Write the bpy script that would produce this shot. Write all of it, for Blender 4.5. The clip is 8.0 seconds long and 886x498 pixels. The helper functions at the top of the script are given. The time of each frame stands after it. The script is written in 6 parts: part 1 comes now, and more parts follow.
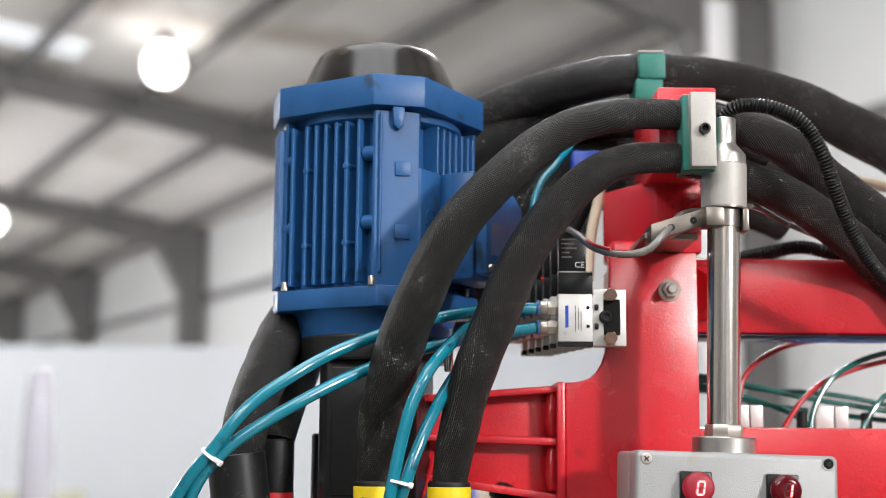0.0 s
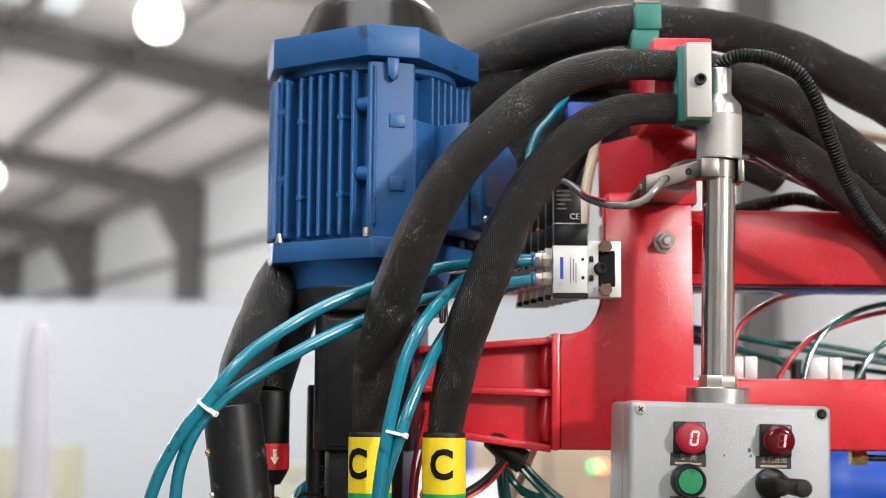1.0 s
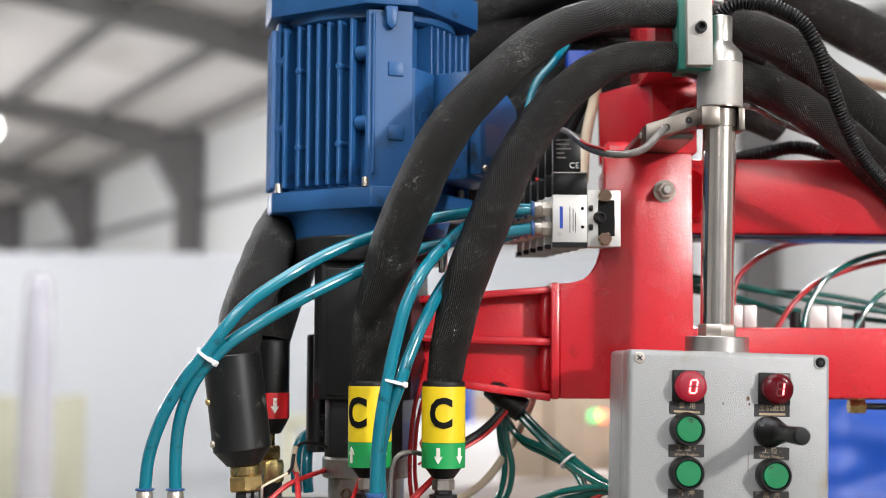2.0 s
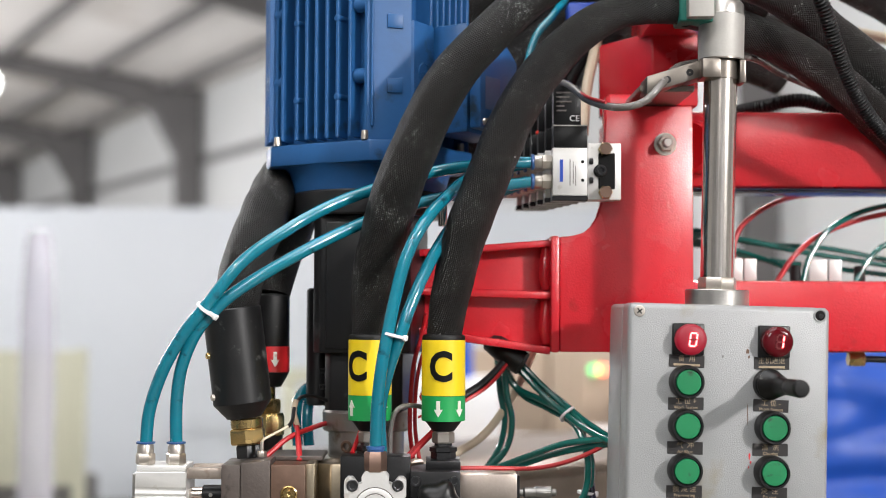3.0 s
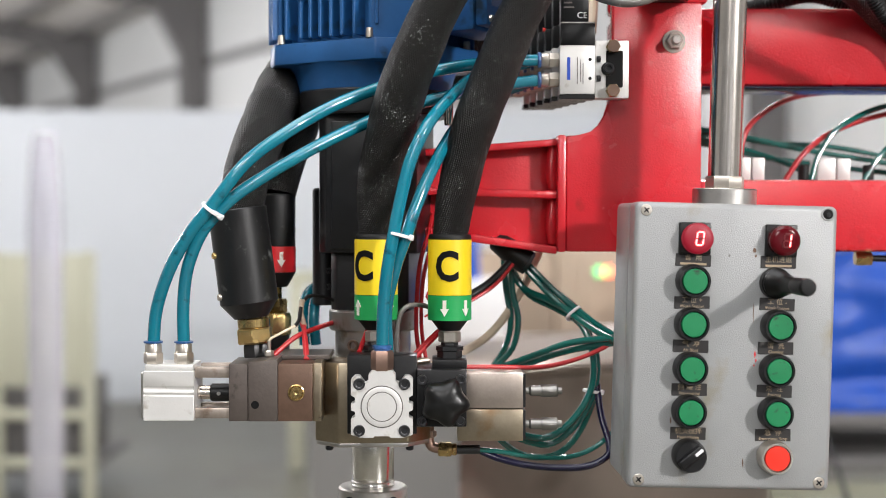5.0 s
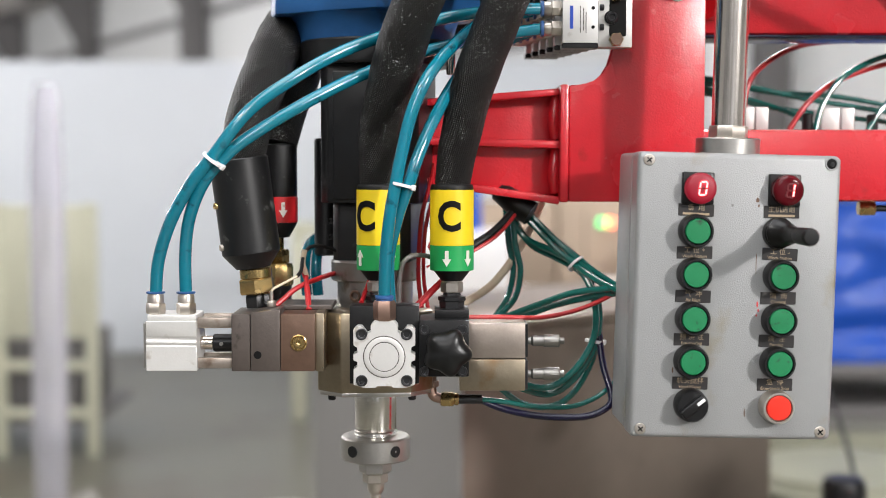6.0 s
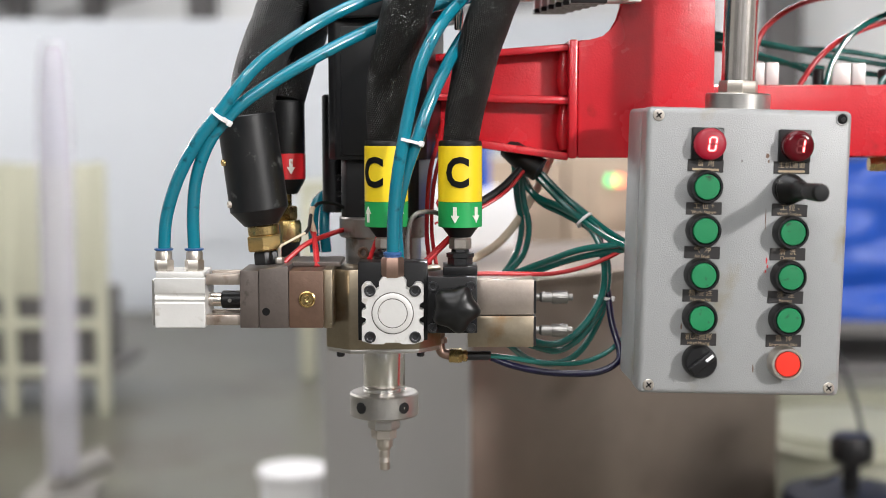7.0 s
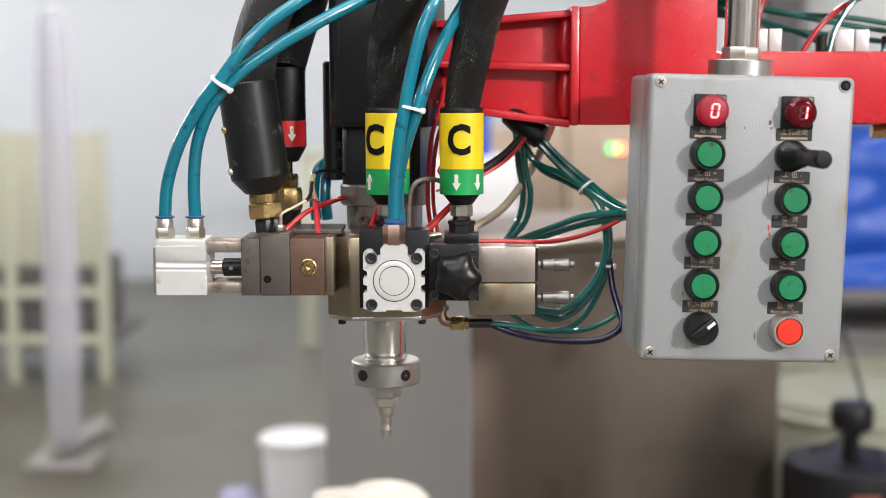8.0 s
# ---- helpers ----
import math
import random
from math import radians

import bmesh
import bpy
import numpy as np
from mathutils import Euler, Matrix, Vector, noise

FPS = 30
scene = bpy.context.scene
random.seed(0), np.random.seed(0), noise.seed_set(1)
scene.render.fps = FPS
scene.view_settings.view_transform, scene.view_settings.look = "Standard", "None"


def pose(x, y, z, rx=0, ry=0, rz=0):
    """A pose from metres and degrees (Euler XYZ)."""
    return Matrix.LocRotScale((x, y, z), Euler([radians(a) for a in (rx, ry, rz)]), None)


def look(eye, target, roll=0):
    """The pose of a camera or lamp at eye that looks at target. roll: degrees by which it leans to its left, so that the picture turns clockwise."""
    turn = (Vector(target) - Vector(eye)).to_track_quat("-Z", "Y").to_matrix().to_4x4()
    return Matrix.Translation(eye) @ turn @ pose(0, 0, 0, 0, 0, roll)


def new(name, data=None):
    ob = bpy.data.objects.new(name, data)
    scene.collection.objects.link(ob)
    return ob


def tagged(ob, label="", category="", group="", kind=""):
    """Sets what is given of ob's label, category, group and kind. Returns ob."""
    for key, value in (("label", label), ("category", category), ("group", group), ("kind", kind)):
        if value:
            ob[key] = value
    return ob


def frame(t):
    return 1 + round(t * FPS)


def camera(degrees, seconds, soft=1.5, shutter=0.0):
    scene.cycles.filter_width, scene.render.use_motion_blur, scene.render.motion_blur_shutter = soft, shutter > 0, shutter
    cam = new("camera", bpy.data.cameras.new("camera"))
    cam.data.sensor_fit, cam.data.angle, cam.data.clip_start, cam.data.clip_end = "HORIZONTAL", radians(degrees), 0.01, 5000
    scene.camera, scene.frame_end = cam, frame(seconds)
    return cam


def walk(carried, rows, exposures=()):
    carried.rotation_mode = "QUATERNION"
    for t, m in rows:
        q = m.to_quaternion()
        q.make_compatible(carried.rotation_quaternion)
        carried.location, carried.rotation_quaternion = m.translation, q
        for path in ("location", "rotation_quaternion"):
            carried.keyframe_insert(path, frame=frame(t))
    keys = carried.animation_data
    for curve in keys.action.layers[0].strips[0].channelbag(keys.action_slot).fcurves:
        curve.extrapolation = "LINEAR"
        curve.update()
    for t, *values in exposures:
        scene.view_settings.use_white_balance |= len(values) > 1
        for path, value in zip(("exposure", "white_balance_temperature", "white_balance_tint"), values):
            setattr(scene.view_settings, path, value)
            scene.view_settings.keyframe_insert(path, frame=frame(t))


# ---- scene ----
cam = camera(36.2, 8.0, soft=0.9)
cam.data.dof.use_dof = True
cam.data.dof.focus_distance = 1.275
cam.data.dof.aperture_fstop = 3.2
# seconds, x, y, z, yaw, pitch, roll
ROWS = [
    (0.0, 0.0008, -0.0081, 1.5156, -0.62, 8.58, 0.43),
    (0.5, 0.0023, -0.0074, 1.5132, -0.68, 7.70, 0.38),
    (1.0, 0.0032, -0.0066, 1.5120, -0.75, 6.70, 0.36),
    (1.5, 0.0042, -0.0056, 1.5113, -0.74, 5.62, 0.31),
    (3.0, 0.0048, -0.0015, 1.5096, -0.74, 2.72, 0.19),
    (3.5, 0.0052, -0.0003, 1.5092, -0.71, 1.66, 0.16),
    (4.0, 0.0052, 0.0010, 1.5086, -0.65, 0.63, 0.13),
    (4.5, 0.0053, 0.0025, 1.5074, -0.53, -0.37, 0.11),
    (6.0, 0.0052, 0.0063, 1.5053, -0.39, -3.44, 0.03),
    (6.5, 0.0053, 0.0079, 1.5042, -0.22, -4.40, -0.01),
    (7.0, 0.0054, 0.0089, 1.5031, -0.03, -5.19, -0.07),
    (7.5, 0.0052, 0.0098, 1.5024, -0.01, -5.93, -0.08),
    (8.0, 0.0049, 0.0108, 1.5017, 0.01, -6.51, -0.11),
]
walk(cam, [(t, Matrix.Translation((x, y, z)) @ Matrix.Rotation(radians(yaw), 4, "Z") @ Matrix.Rotation(radians(90 + pitch), 4, "X") @ Matrix.Rotation(radians(roll), 4, "Z")) for t, x, y, z, yaw, pitch, roll in ROWS])

# ---- light ----
world = bpy.data.worlds.new("world")
world.use_nodes = True
sky = world.node_tree.nodes.new("ShaderNodeTexSky")
sky.sky_type, sky.sun_disc, sky.sun_elevation, sky.sun_rotation = "NISHITA", False, radians(40), radians(120)
world.node_tree.links.new(sky.outputs[0], world.node_tree.nodes["Background"].inputs[0])
world.node_tree.nodes["Background"].inputs[1].default_value = 0.1
scene.world = world
scene.view_settings.exposure = 0.0


def lamp(name, kind, m, power, size=0.5, size_y=None, color=(1, 1, 1)):
    data = bpy.data.lights.new(name, kind)
    data.energy, data.color = power, color
    if kind == "AREA":
        data.shape = "RECTANGLE" if size_y else "DISK"
        data.size = size
        if size_y:
            data.size_y = size_y
    ob = new(name, data)
    ob.matrix_world = m
    return ob


# unseen lamps: a key set by the cast shadows, then added fills
lamp("unseen_lamp", "AREA", look((4.0, -3.2, 3.4), (0.1, 1.3, 1.5)), 330, 0.34, color=(1.0, 0.97, 0.96))
lamp("unseen_lamp", "AREA", look((-2.4, -1.2, 4.4), (-0.1, 1.3, 1.5)), 58, 0.5, color=(1.0, 0.97, 0.96))
# wide fill added overhead to lift the whole machine
lamp("overhead_fill", "AREA", look((-0.3, 0.2, 4.75), (-0.3, 0.4, 0)), 165, 2.4, 5.0, (0.95, 0.97, 1.0))
# two fills added behind the camera to brighten what the metal reflects
lamp("unseen_lamp", "AREA", look((-1.0, -6.0, 4.5), (-0.6, -5.2, 0)), 230, 1.2, 3.0, (1.0, 0.98, 0.97))
lamp("unseen_lamp", "AREA", look((4.5, -5.0, 4.4), (4.5, -5.0, 0)), 230, 1.2, 3.0, (1.0, 0.98, 0.97))
# light of the hanging high-bay lamp, then unseen fills added to brighten the hall
# the fill at z 2.3 is hidden behind the white partition
for x, y, z, power in ((-2.33, 11.5, 4.50, 13), (-6.5, 7.0, 3.6, 450), (-9.0, 17.5, 3.6, 560), (-10.0, 12.0, 3.7, 300), (-13.0, 25.0, 3.8, 500), (0.6, 5.2, 4.0, 330), (-4.0, 16.0, 2.3, 130), (-4.6, 5.2, 3.9, 120)):
    ob = lamp("hall_lamp_and_fill", "POINT", Matrix.Translation((x, y, z)), power, color=(0.98, 0.97, 1.0))
    ob.data.shadow_soft_size = 0.16

# ---- materials ----


def material(name, color, rough=0.5, metal=0.0, vary=0.12, scale=30.0, bump=0.0, bump_scale=200.0, wear=None, wear_at=0.62, wear_scale=12.0, coat=0.0, spec=0.5, trans=0.0, rough_vary=0.1, rnd=0.0):
    """A surface with grain and stains at two scales; wear is the colour of its worn or dirty spots."""
    mat = bpy.data.materials.new(name)
    mat.use_nodes = True
    nt = mat.node_tree
    nodes, links = nt.nodes, nt.links
    bsdf = nodes["Principled BSDF"]
    bsdf.inputs["Metallic"].default_value = metal
    bsdf.inputs["Coat Weight"].default_value = coat
    bsdf.inputs["Coat Roughness"].default_value = 0.12
    bsdf.inputs["Specular IOR Level"].default_value = spec
    bsdf.inputs["Transmission Weight"].default_value = trans
    tc = nodes.new("ShaderNodeTexCoord")

    def tex(s, detail=4.0):
        n = nodes.new("ShaderNodeTexNoise")
        n.inputs["Scale"].default_value, n.inputs["Detail"].default_value = s, detail
        links.new(tc.outputs["Object"], n.inputs["Vector"])
        return n

    def mix(fac, a, b):
        n = nodes.new("ShaderNodeMix")
        n.data_type = "RGBA"
        for socket, value in ((n.inputs["Factor"], fac), (n.inputs[6], a), (n.inputs[7], b)):
            if isinstance(value, (int, float)):
                socket.default_value = value
            elif isinstance(value, tuple):
                socket.default_value = (*value, 1)
            else:
                links.new(value, socket)
        return n.outputs[2]

    fine, broad = tex(scale * 8), tex(scale)
    dark = tuple(c * (1 - 2 * vary) for c in color)
    light = tuple(min(1, c * (1 + 1.2 * vary)) for c in color)
    col = mix(broad.outputs["Fac"], dark, light)
    col = mix(0.25, col, mix(fine.outputs["Fac"], dark, light))
    if wear:
        spots = tex(wear_scale, 8.0)
        ramp = nodes.new("ShaderNodeMapRange")
        ramp.inputs["From Min"].default_value, ramp.inputs["From Max"].default_value = wear_at, wear_at + 0.12
        links.new(spots.outputs["Fac"], ramp.inputs["Value"])
        col = mix(ramp.outputs["Result"], col, wear)
    if rnd:
        info = nodes.new("ShaderNodeObjectInfo")
        hsv = nodes.new("ShaderNodeHueSaturation")
        rr = nodes.new("ShaderNodeMapRange")
        rr.inputs["To Min"].default_value, rr.inputs["To Max"].default_value = 1 - rnd, 1 + rnd
        links.new(info.outputs["Random"], rr.inputs["Value"])
        links.new(rr.outputs["Result"], hsv.inputs["Value"])
        links.new(col, hsv.inputs["Color"])
        col = hsv.outputs["Color"]
    links.new(col, bsdf.inputs["Base Color"])
    rv = nodes.new("ShaderNodeMapRange")
    rv.inputs["To Min"].default_value, rv.inputs["To Max"].default_value = max(0.02, rough - rough_vary), min(1, rough + rough_vary)
    links.new(broad.outputs["Fac"], rv.inputs["Value"])
    links.new(rv.outputs["Result"], bsdf.inputs["Roughness"])
    if bump:
        bt = tex(bump_scale, 3.0)
        bn = nodes.new("ShaderNodeBump")
        bn.inputs["Strength"].default_value, bn.inputs["Distance"].default_value = bump, 0.001
        links.new(bt.outputs["Fac"], bn.inputs["Height"])
        links.new(bn.outputs["Normal"], bsdf.inputs["Normal"])
    return mat


def glow(name, color, strength):
    mat = bpy.data.materials.new(name)
    mat.use_nodes = True
    b = mat.node_tree.nodes["Principled BSDF"]
    b.inputs["Base Color"].default_value = (*color, 1)
    b.inputs["Emission Color"].default_value = (*color, 1)
    b.inputs["Emission Strength"].default_value = strength
    return mat


def braid(name, color, glint):
    """Woven sleeve: crossing diagonal filaments along the tube's own coordinates, with glints painted into the colour.
    """
    mat = material(name, color, 0.5, 0, 0.25, 40, spec=0.34)
    nt = mat.node_tree
    nodes, links = nt.nodes, nt.links
    bsdf = nodes["Principled BSDF"]
    uv = nodes.new("ShaderNodeUVMap")
    uv.uv_map = "UVMap"
    waves = []
    for turn in (24, -24):
        mp = nodes.new("ShaderNodeMapping")
        mp.inputs["Rotation"].default_value = (0, 0, radians(turn))
        links.new(uv.outputs[0], mp.inputs["Vector"])
        w = nodes.new("ShaderNodeTexWave")
        w.inputs["Scale"].default_value = 190
        w.inputs["Distortion"].default_value = 0.5
        w.inputs["Detail"].default_value = 1
        links.new(mp.outputs[0], w.inputs["Vector"])
        waves.append(w.outputs["Fac"])
    top = nodes.new("ShaderNodeMath")
    top.operation = "MAXIMUM"
    links.new(waves[0], top.inputs[0]), links.new(waves[1], top.inputs[1])
    bn = nodes.new("ShaderNodeBump")
    bn.inputs["Strength"].default_value, bn.inputs["Distance"].default_value = 0.9, 0.0012
    links.new(top.outputs[0], bn.inputs["Height"])
    links.new(bn.outputs["Normal"], bsdf.inputs["Normal"])
    tc = nodes.new("ShaderNodeTexCoord")
    # sparkle of the filaments painted as pale noise spots in the base colour
    v = nodes.new("ShaderNodeTexNoise")
    v.inputs["Scale"].default_value, v.inputs["Detail"].default_value = 900, 2
    links.new(tc.outputs["Object"], v.inputs["Vector"])
    patch = nodes.new("ShaderNodeTexNoise")
    patch.inputs["Scale"].default_value, patch.inputs["Detail"].default_value = 30, 3
    links.new(tc.outputs["Object"], patch.inputs["Vector"])
    pm = nodes.new("ShaderNodeMapRange")
    pm.inputs["From Min"].default_value, pm.inputs["From Max"].default_value = 0.35, 0.75
    pm.inputs["To Min"].default_value, pm.inputs["To Max"].default_value = -0.085, 0.055
    links.new(patch.outputs["Fac"], pm.inputs["Value"])
    add = nodes.new("ShaderNodeMath")
    add.operation = "ADD"
    links.new(v.outputs["Fac"], add.inputs[0]), links.new(pm.outputs["Result"], add.inputs[1])
    mr = nodes.new("ShaderNodeMapRange")
    mr.inputs["From Min"].default_value, mr.inputs["From Max"].default_value = 0.655, 0.705
    links.new(add.outputs[0], mr.inputs["Value"])
    mx = nodes.new("ShaderNodeMix")
    mx.data_type = "RGBA"
    old = bsdf.inputs["Base Color"].links[0].from_socket
    links.new(mr.outputs["Result"], mx.inputs["Factor"])
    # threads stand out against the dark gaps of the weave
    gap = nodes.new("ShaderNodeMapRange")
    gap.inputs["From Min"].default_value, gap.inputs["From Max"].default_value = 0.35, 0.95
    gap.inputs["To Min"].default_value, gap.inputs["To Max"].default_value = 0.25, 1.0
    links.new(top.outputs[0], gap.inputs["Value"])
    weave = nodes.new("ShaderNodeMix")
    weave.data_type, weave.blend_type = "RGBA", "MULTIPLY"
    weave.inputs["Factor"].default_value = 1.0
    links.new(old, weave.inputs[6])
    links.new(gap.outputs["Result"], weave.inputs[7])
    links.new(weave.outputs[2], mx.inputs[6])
    mx.inputs[7].default_value = (*glint, 1)
    links.new(mx.outputs[2], bsdf.inputs["Base Color"])
    return mat


M_BLUE = material("blue_paint", (0.015, 0.086, 0.24), 0.40, 0, 0.14, 25, 0.07, 500, (0.010, 0.024, 0.045), 0.63, 34, spec=0.4)
M_RED = material("red_enamel", (0.59, 0.017, 0.028), 0.25, 0, 0.10, 14, 0.30, 520, (0.30, 0.02, 0.02), 0.68, 25, spec=0.65)
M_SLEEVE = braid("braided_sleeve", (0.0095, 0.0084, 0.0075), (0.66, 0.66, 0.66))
M_BLACK = material("black_plastic", (0.0075, 0.0075, 0.008), 0.38, 0, 0.2, 30, 0.15, 300, (0.05, 0.05, 0.05), 0.66, 40, spec=0.28)
M_CUFF = material("scuffed_cuff", (0.009, 0.009, 0.0095), 0.40, 0, 0.2, 30, 0.08, 250, (0.10, 0.10, 0.095), 0.60, 60, spec=0.4)
M_ANODISED = material("black_anodised", (0.012, 0.012, 0.013), 0.36, 0, 0.2, 30, 0.05, 300, (0.07, 0.07, 0.07), 0.64, 30, spec=0.4)
M_GLOSSBLACK = material("gloss_black", (0.006, 0.006, 0.006), 0.33, 0, 0.2, 40, spec=0.35)
M_RUBBER = material("black_rubber", (0.007, 0.007, 0.007), 0.5, 0, 0.2, 40, spec=0.3)
M_DARKMETAL = material("blackened_steel", (0.018, 0.018, 0.019), 0.33, 0.3, 0.2, 40)
M_HOOD = material("fan_hood_black", (0.012, 0.011, 0.010), 0.2, 0.1, 0.25, 20, wear=(0.10, 0.08, 0.06), wear_at=0.6, wear_scale=18)
M_TEAL = material("teal_tube", (0.004, 0.17, 0.24), 0.16, 0, 0.08, 20, coat=0.5, wear=(0.004, 0.05, 0.07), wear_at=0.61, wear_scale=75)
M_GREENTUBE = material("green_tube", (0.006, 0.12, 0.10), 0.2, 0, 0.1, 20, coat=0.4)
M_NAVY = material("navy_tube", (0.006, 0.005, 0.03), 0.25, 0, 0.1, 20)
M_REDWIRE = material("red_wire", (0.42, 0.010, 0.014), 0.4, 0, 0.1, 30)
M_CREAM = material("cream_hose", (0.62, 0.52, 0.38), 0.45, 0, 0.1, 30)
M_GREYCABLE = material("grey_cable", (0.17, 0.155, 0.145), 0.25, 0.2, 0.3, 60, coat=0.4)
M_CHROME = material("chromed_steel", (0.72, 0.66, 0.60), 0.19, 1.0, 0.06, 12, rough_vary=0.05)
M_NOZZLE = material("turned_steel", (0.86, 0.84, 0.81), 0.17, 1.0, 0.1, 40, 0.05, 500)
M_STEEL = material("machined_steel", (0.54, 0.52, 0.49), 0.34, 1.0, 0.12, 60, 0.08, 500)
M_ALU = material("cast_aluminium", (0.40, 0.385, 0.36), 0.55, 0.3, 0.10, 50, 0.15, 420)
M_ALUWHITE = material("anodised_aluminium", (0.62, 0.61, 0.59), 0.42, 0.35, 0.06, 30, 0.1, 500, wear=(0.36, 0.32, 0.27), wear_at=0.62, wear_scale=60)
M_BRASS = material("brass", (0.50, 0.355, 0.15), 0.26, 0.95, 0.2, 60, wear=(0.2, 0.12, 0.05), wear_at=0.6, wear_scale=60)
M_COPPER = material("coppery_nickel", (0.36, 0.235, 0.185), 0.40, 0.9, 0.15, 60)
M_NICKEL = material("nickel", (0.58, 0.53, 0.47), 0.34, 0.9, 0.12, 60)
M_OLIVE = material("tarnished_steel", (0.37, 0.31, 0.225), 0.32, 0.9, 0.2, 35, 0.1, 400, (0.28, 0.17, 0.08), 0.58, 25)
M_GREYSTEEL = material("grey_brown_steel", (0.105, 0.086, 0.076), 0.40, 0.4, 0.25, 30, 0.2, 300, (0.03, 0.024, 0.02), 0.65, 70)
M_BROWN = material("brown_steel", (0.135, 0.080, 0.055), 0.42, 0.4, 0.25, 30, 0.2, 300, (0.05, 0.032, 0.022), 0.64, 70)
M_GREY = material("grey_hammertone", (0.285, 0.29, 0.29), 0.34, 0.1, 0.05, 12, 0.38, 850, (0.235, 0.215, 0.165), 0.60, 17)
M_YELLOW = material("yellow_label", (0.80, 0.58, 0.012), 0.4, 0, 0.05, 20)
M_GREENLABEL = material("green_label", (0.01, 0.30, 0.075), 0.4, 0, 0.05, 20)
M_REDLABEL = material("red_label", (0.55, 0.015, 0.02), 0.4, 0, 0.05, 20)
M_INK = material("black_ink", (0.006, 0.006, 0.006), 0.6, 0, 0.05, 20, spec=0.12)
M_WHITE = material("white_plastic", (0.78, 0.78, 0.78), 0.45, 0, 0.04, 20)
M_PINKWHITE = material("worn_white_ink", (0.72, 0.68, 0.62), 0.5, 0, 0.1, 80, wear=(0.5, 0.2, 0.12), wear_at=0.58, wear_scale=120)
M_GREENBTN = material("green_button", (0.006, 0.175, 0.062), 0.38, 0, 0.12, 60, wear=(0.02, 0.035, 0.02), wear_at=0.61, wear_scale=150)
M_REDBTN = material("red_button", (0.72, 0.03, 0.015), 0.35, 0, 0.08, 40)
M_PLATE = material("engraved_plate", (0.022, 0.020, 0.020), 0.4, 0, 0.2, 60, wear=(0.16, 0.15, 0.14), wear_at=0.66, wear_scale=60)
M_GOLD = material("gold_lettering", (0.40, 0.31, 0.20), 0.45, 0.1, 0.1, 60)
M_GREENTAPE = material("green_tape", (0.008, 0.15, 0.115), 0.5, 0, 0.1, 30)
M_BLUEPLASTIC = material("blue_plastic", (0.01, 0.06, 0.42), 0.4, 0, 0.1, 30)
M_LENS = material("red_lens", (0.075, 0.002, 0.005), 0.12, 0, 0.05, 30, spec=0.35)
M_LENSLIT = glow("lit_red_lens", (0.15, 0.001, 0.009), 1.1)
M_SEG = glow("lit_segment", (1.0, 0.10, 0.10), 9.0)
M_SEGOFF = material("unlit_segment", (0.12, 0.008, 0.012), 0.3)
M_FLOOR = material("worn_concrete_floor", (0.142, 0.138, 0.108), 0.34, 0, 0.36, 2.4, 0.1, 60, (0.098, 0.086, 0.066), 0.50, 1.9)
M_WALL = material("white_wall_sheet", (0.66, 0.67, 0.66), 0.6, 0, 0.05, 1.5)
M_PARTITION = material("white_partition_panel", (0.70, 0.74, 0.78), 0.45, 0, 0.03, 0.8)
M_ROOF = material("roof_insulation", (0.80, 0.765, 0.73), 0.7, 0, 0.10, 0.7, wear=(0.42, 0.36, 0.30), wear_at=0.58, wear_scale=0.4)
M_FRAME = material("grey_steel_frame", (0.145, 0.138, 0.136), 0.5, 0, 0.12, 3)
# brown reflection on the cabinet is put into this base colour
M_STAINLESS = material("stainless_brown_reflection", (0.28, 0.228, 0.19), 0.34, 0.9, 0.14, 4, 0.05, 300, (0.19, 0.15, 0.12), 0.56, 5)
M_TANK = material("dull_tank_paint", (0.235, 0.235, 0.17), 0.5, 0, 0.08, 4)
M_RING = material("blue_release_ring", (0.03, 0.09, 0.24), 0.3, 0, 0.1, 40)
M_MICRO = material("satin_chrome", (0.28, 0.27, 0.255), 0.36, 0.9, 0.1, 60)
M_SCREW = material("oiled_black_screw", (0.075, 0.075, 0.078), 0.3, 0.85, 0.15, 60)
M_NECK = material("grey_turned_steel", (0.30, 0.285, 0.265), 0.33, 0.9, 0.15, 50, 0.05, 400, (0.14, 0.10, 0.07), 0.62, 45)
M_WORNSTEEL = material("brownish_worn_steel", (0.44, 0.375, 0.325), 0.36, 0.85, 0.15, 45, 0.1, 400, (0.22, 0.16, 0.12), 0.6, 40)
M_BRACKET = material("dull_bracket_steel", (0.22, 0.195, 0.17), 0.36, 0.9, 0.15, 40)
# paler copy of the stainless for the side that reflects the bright hall
M_LITSIDE = material("stainless_lit_side", (0.42, 0.41, 0.40), 0.4, 0.6, 0.05, 4)
M_CREAMPAINT = material("cream_paint", (0.52, 0.52, 0.40), 0.5, 0, 0.06, 4)
M_LAMPGLOW = glow("lamp_disc", (1.0, 0.98, 0.95), 9.0)
M_ROOFLIGHT = glow("translucent_roof_sheet", (0.93, 0.96, 1.0), 0.55)

# ---- building helpers ----


def bm_new():
    return bmesh.new()


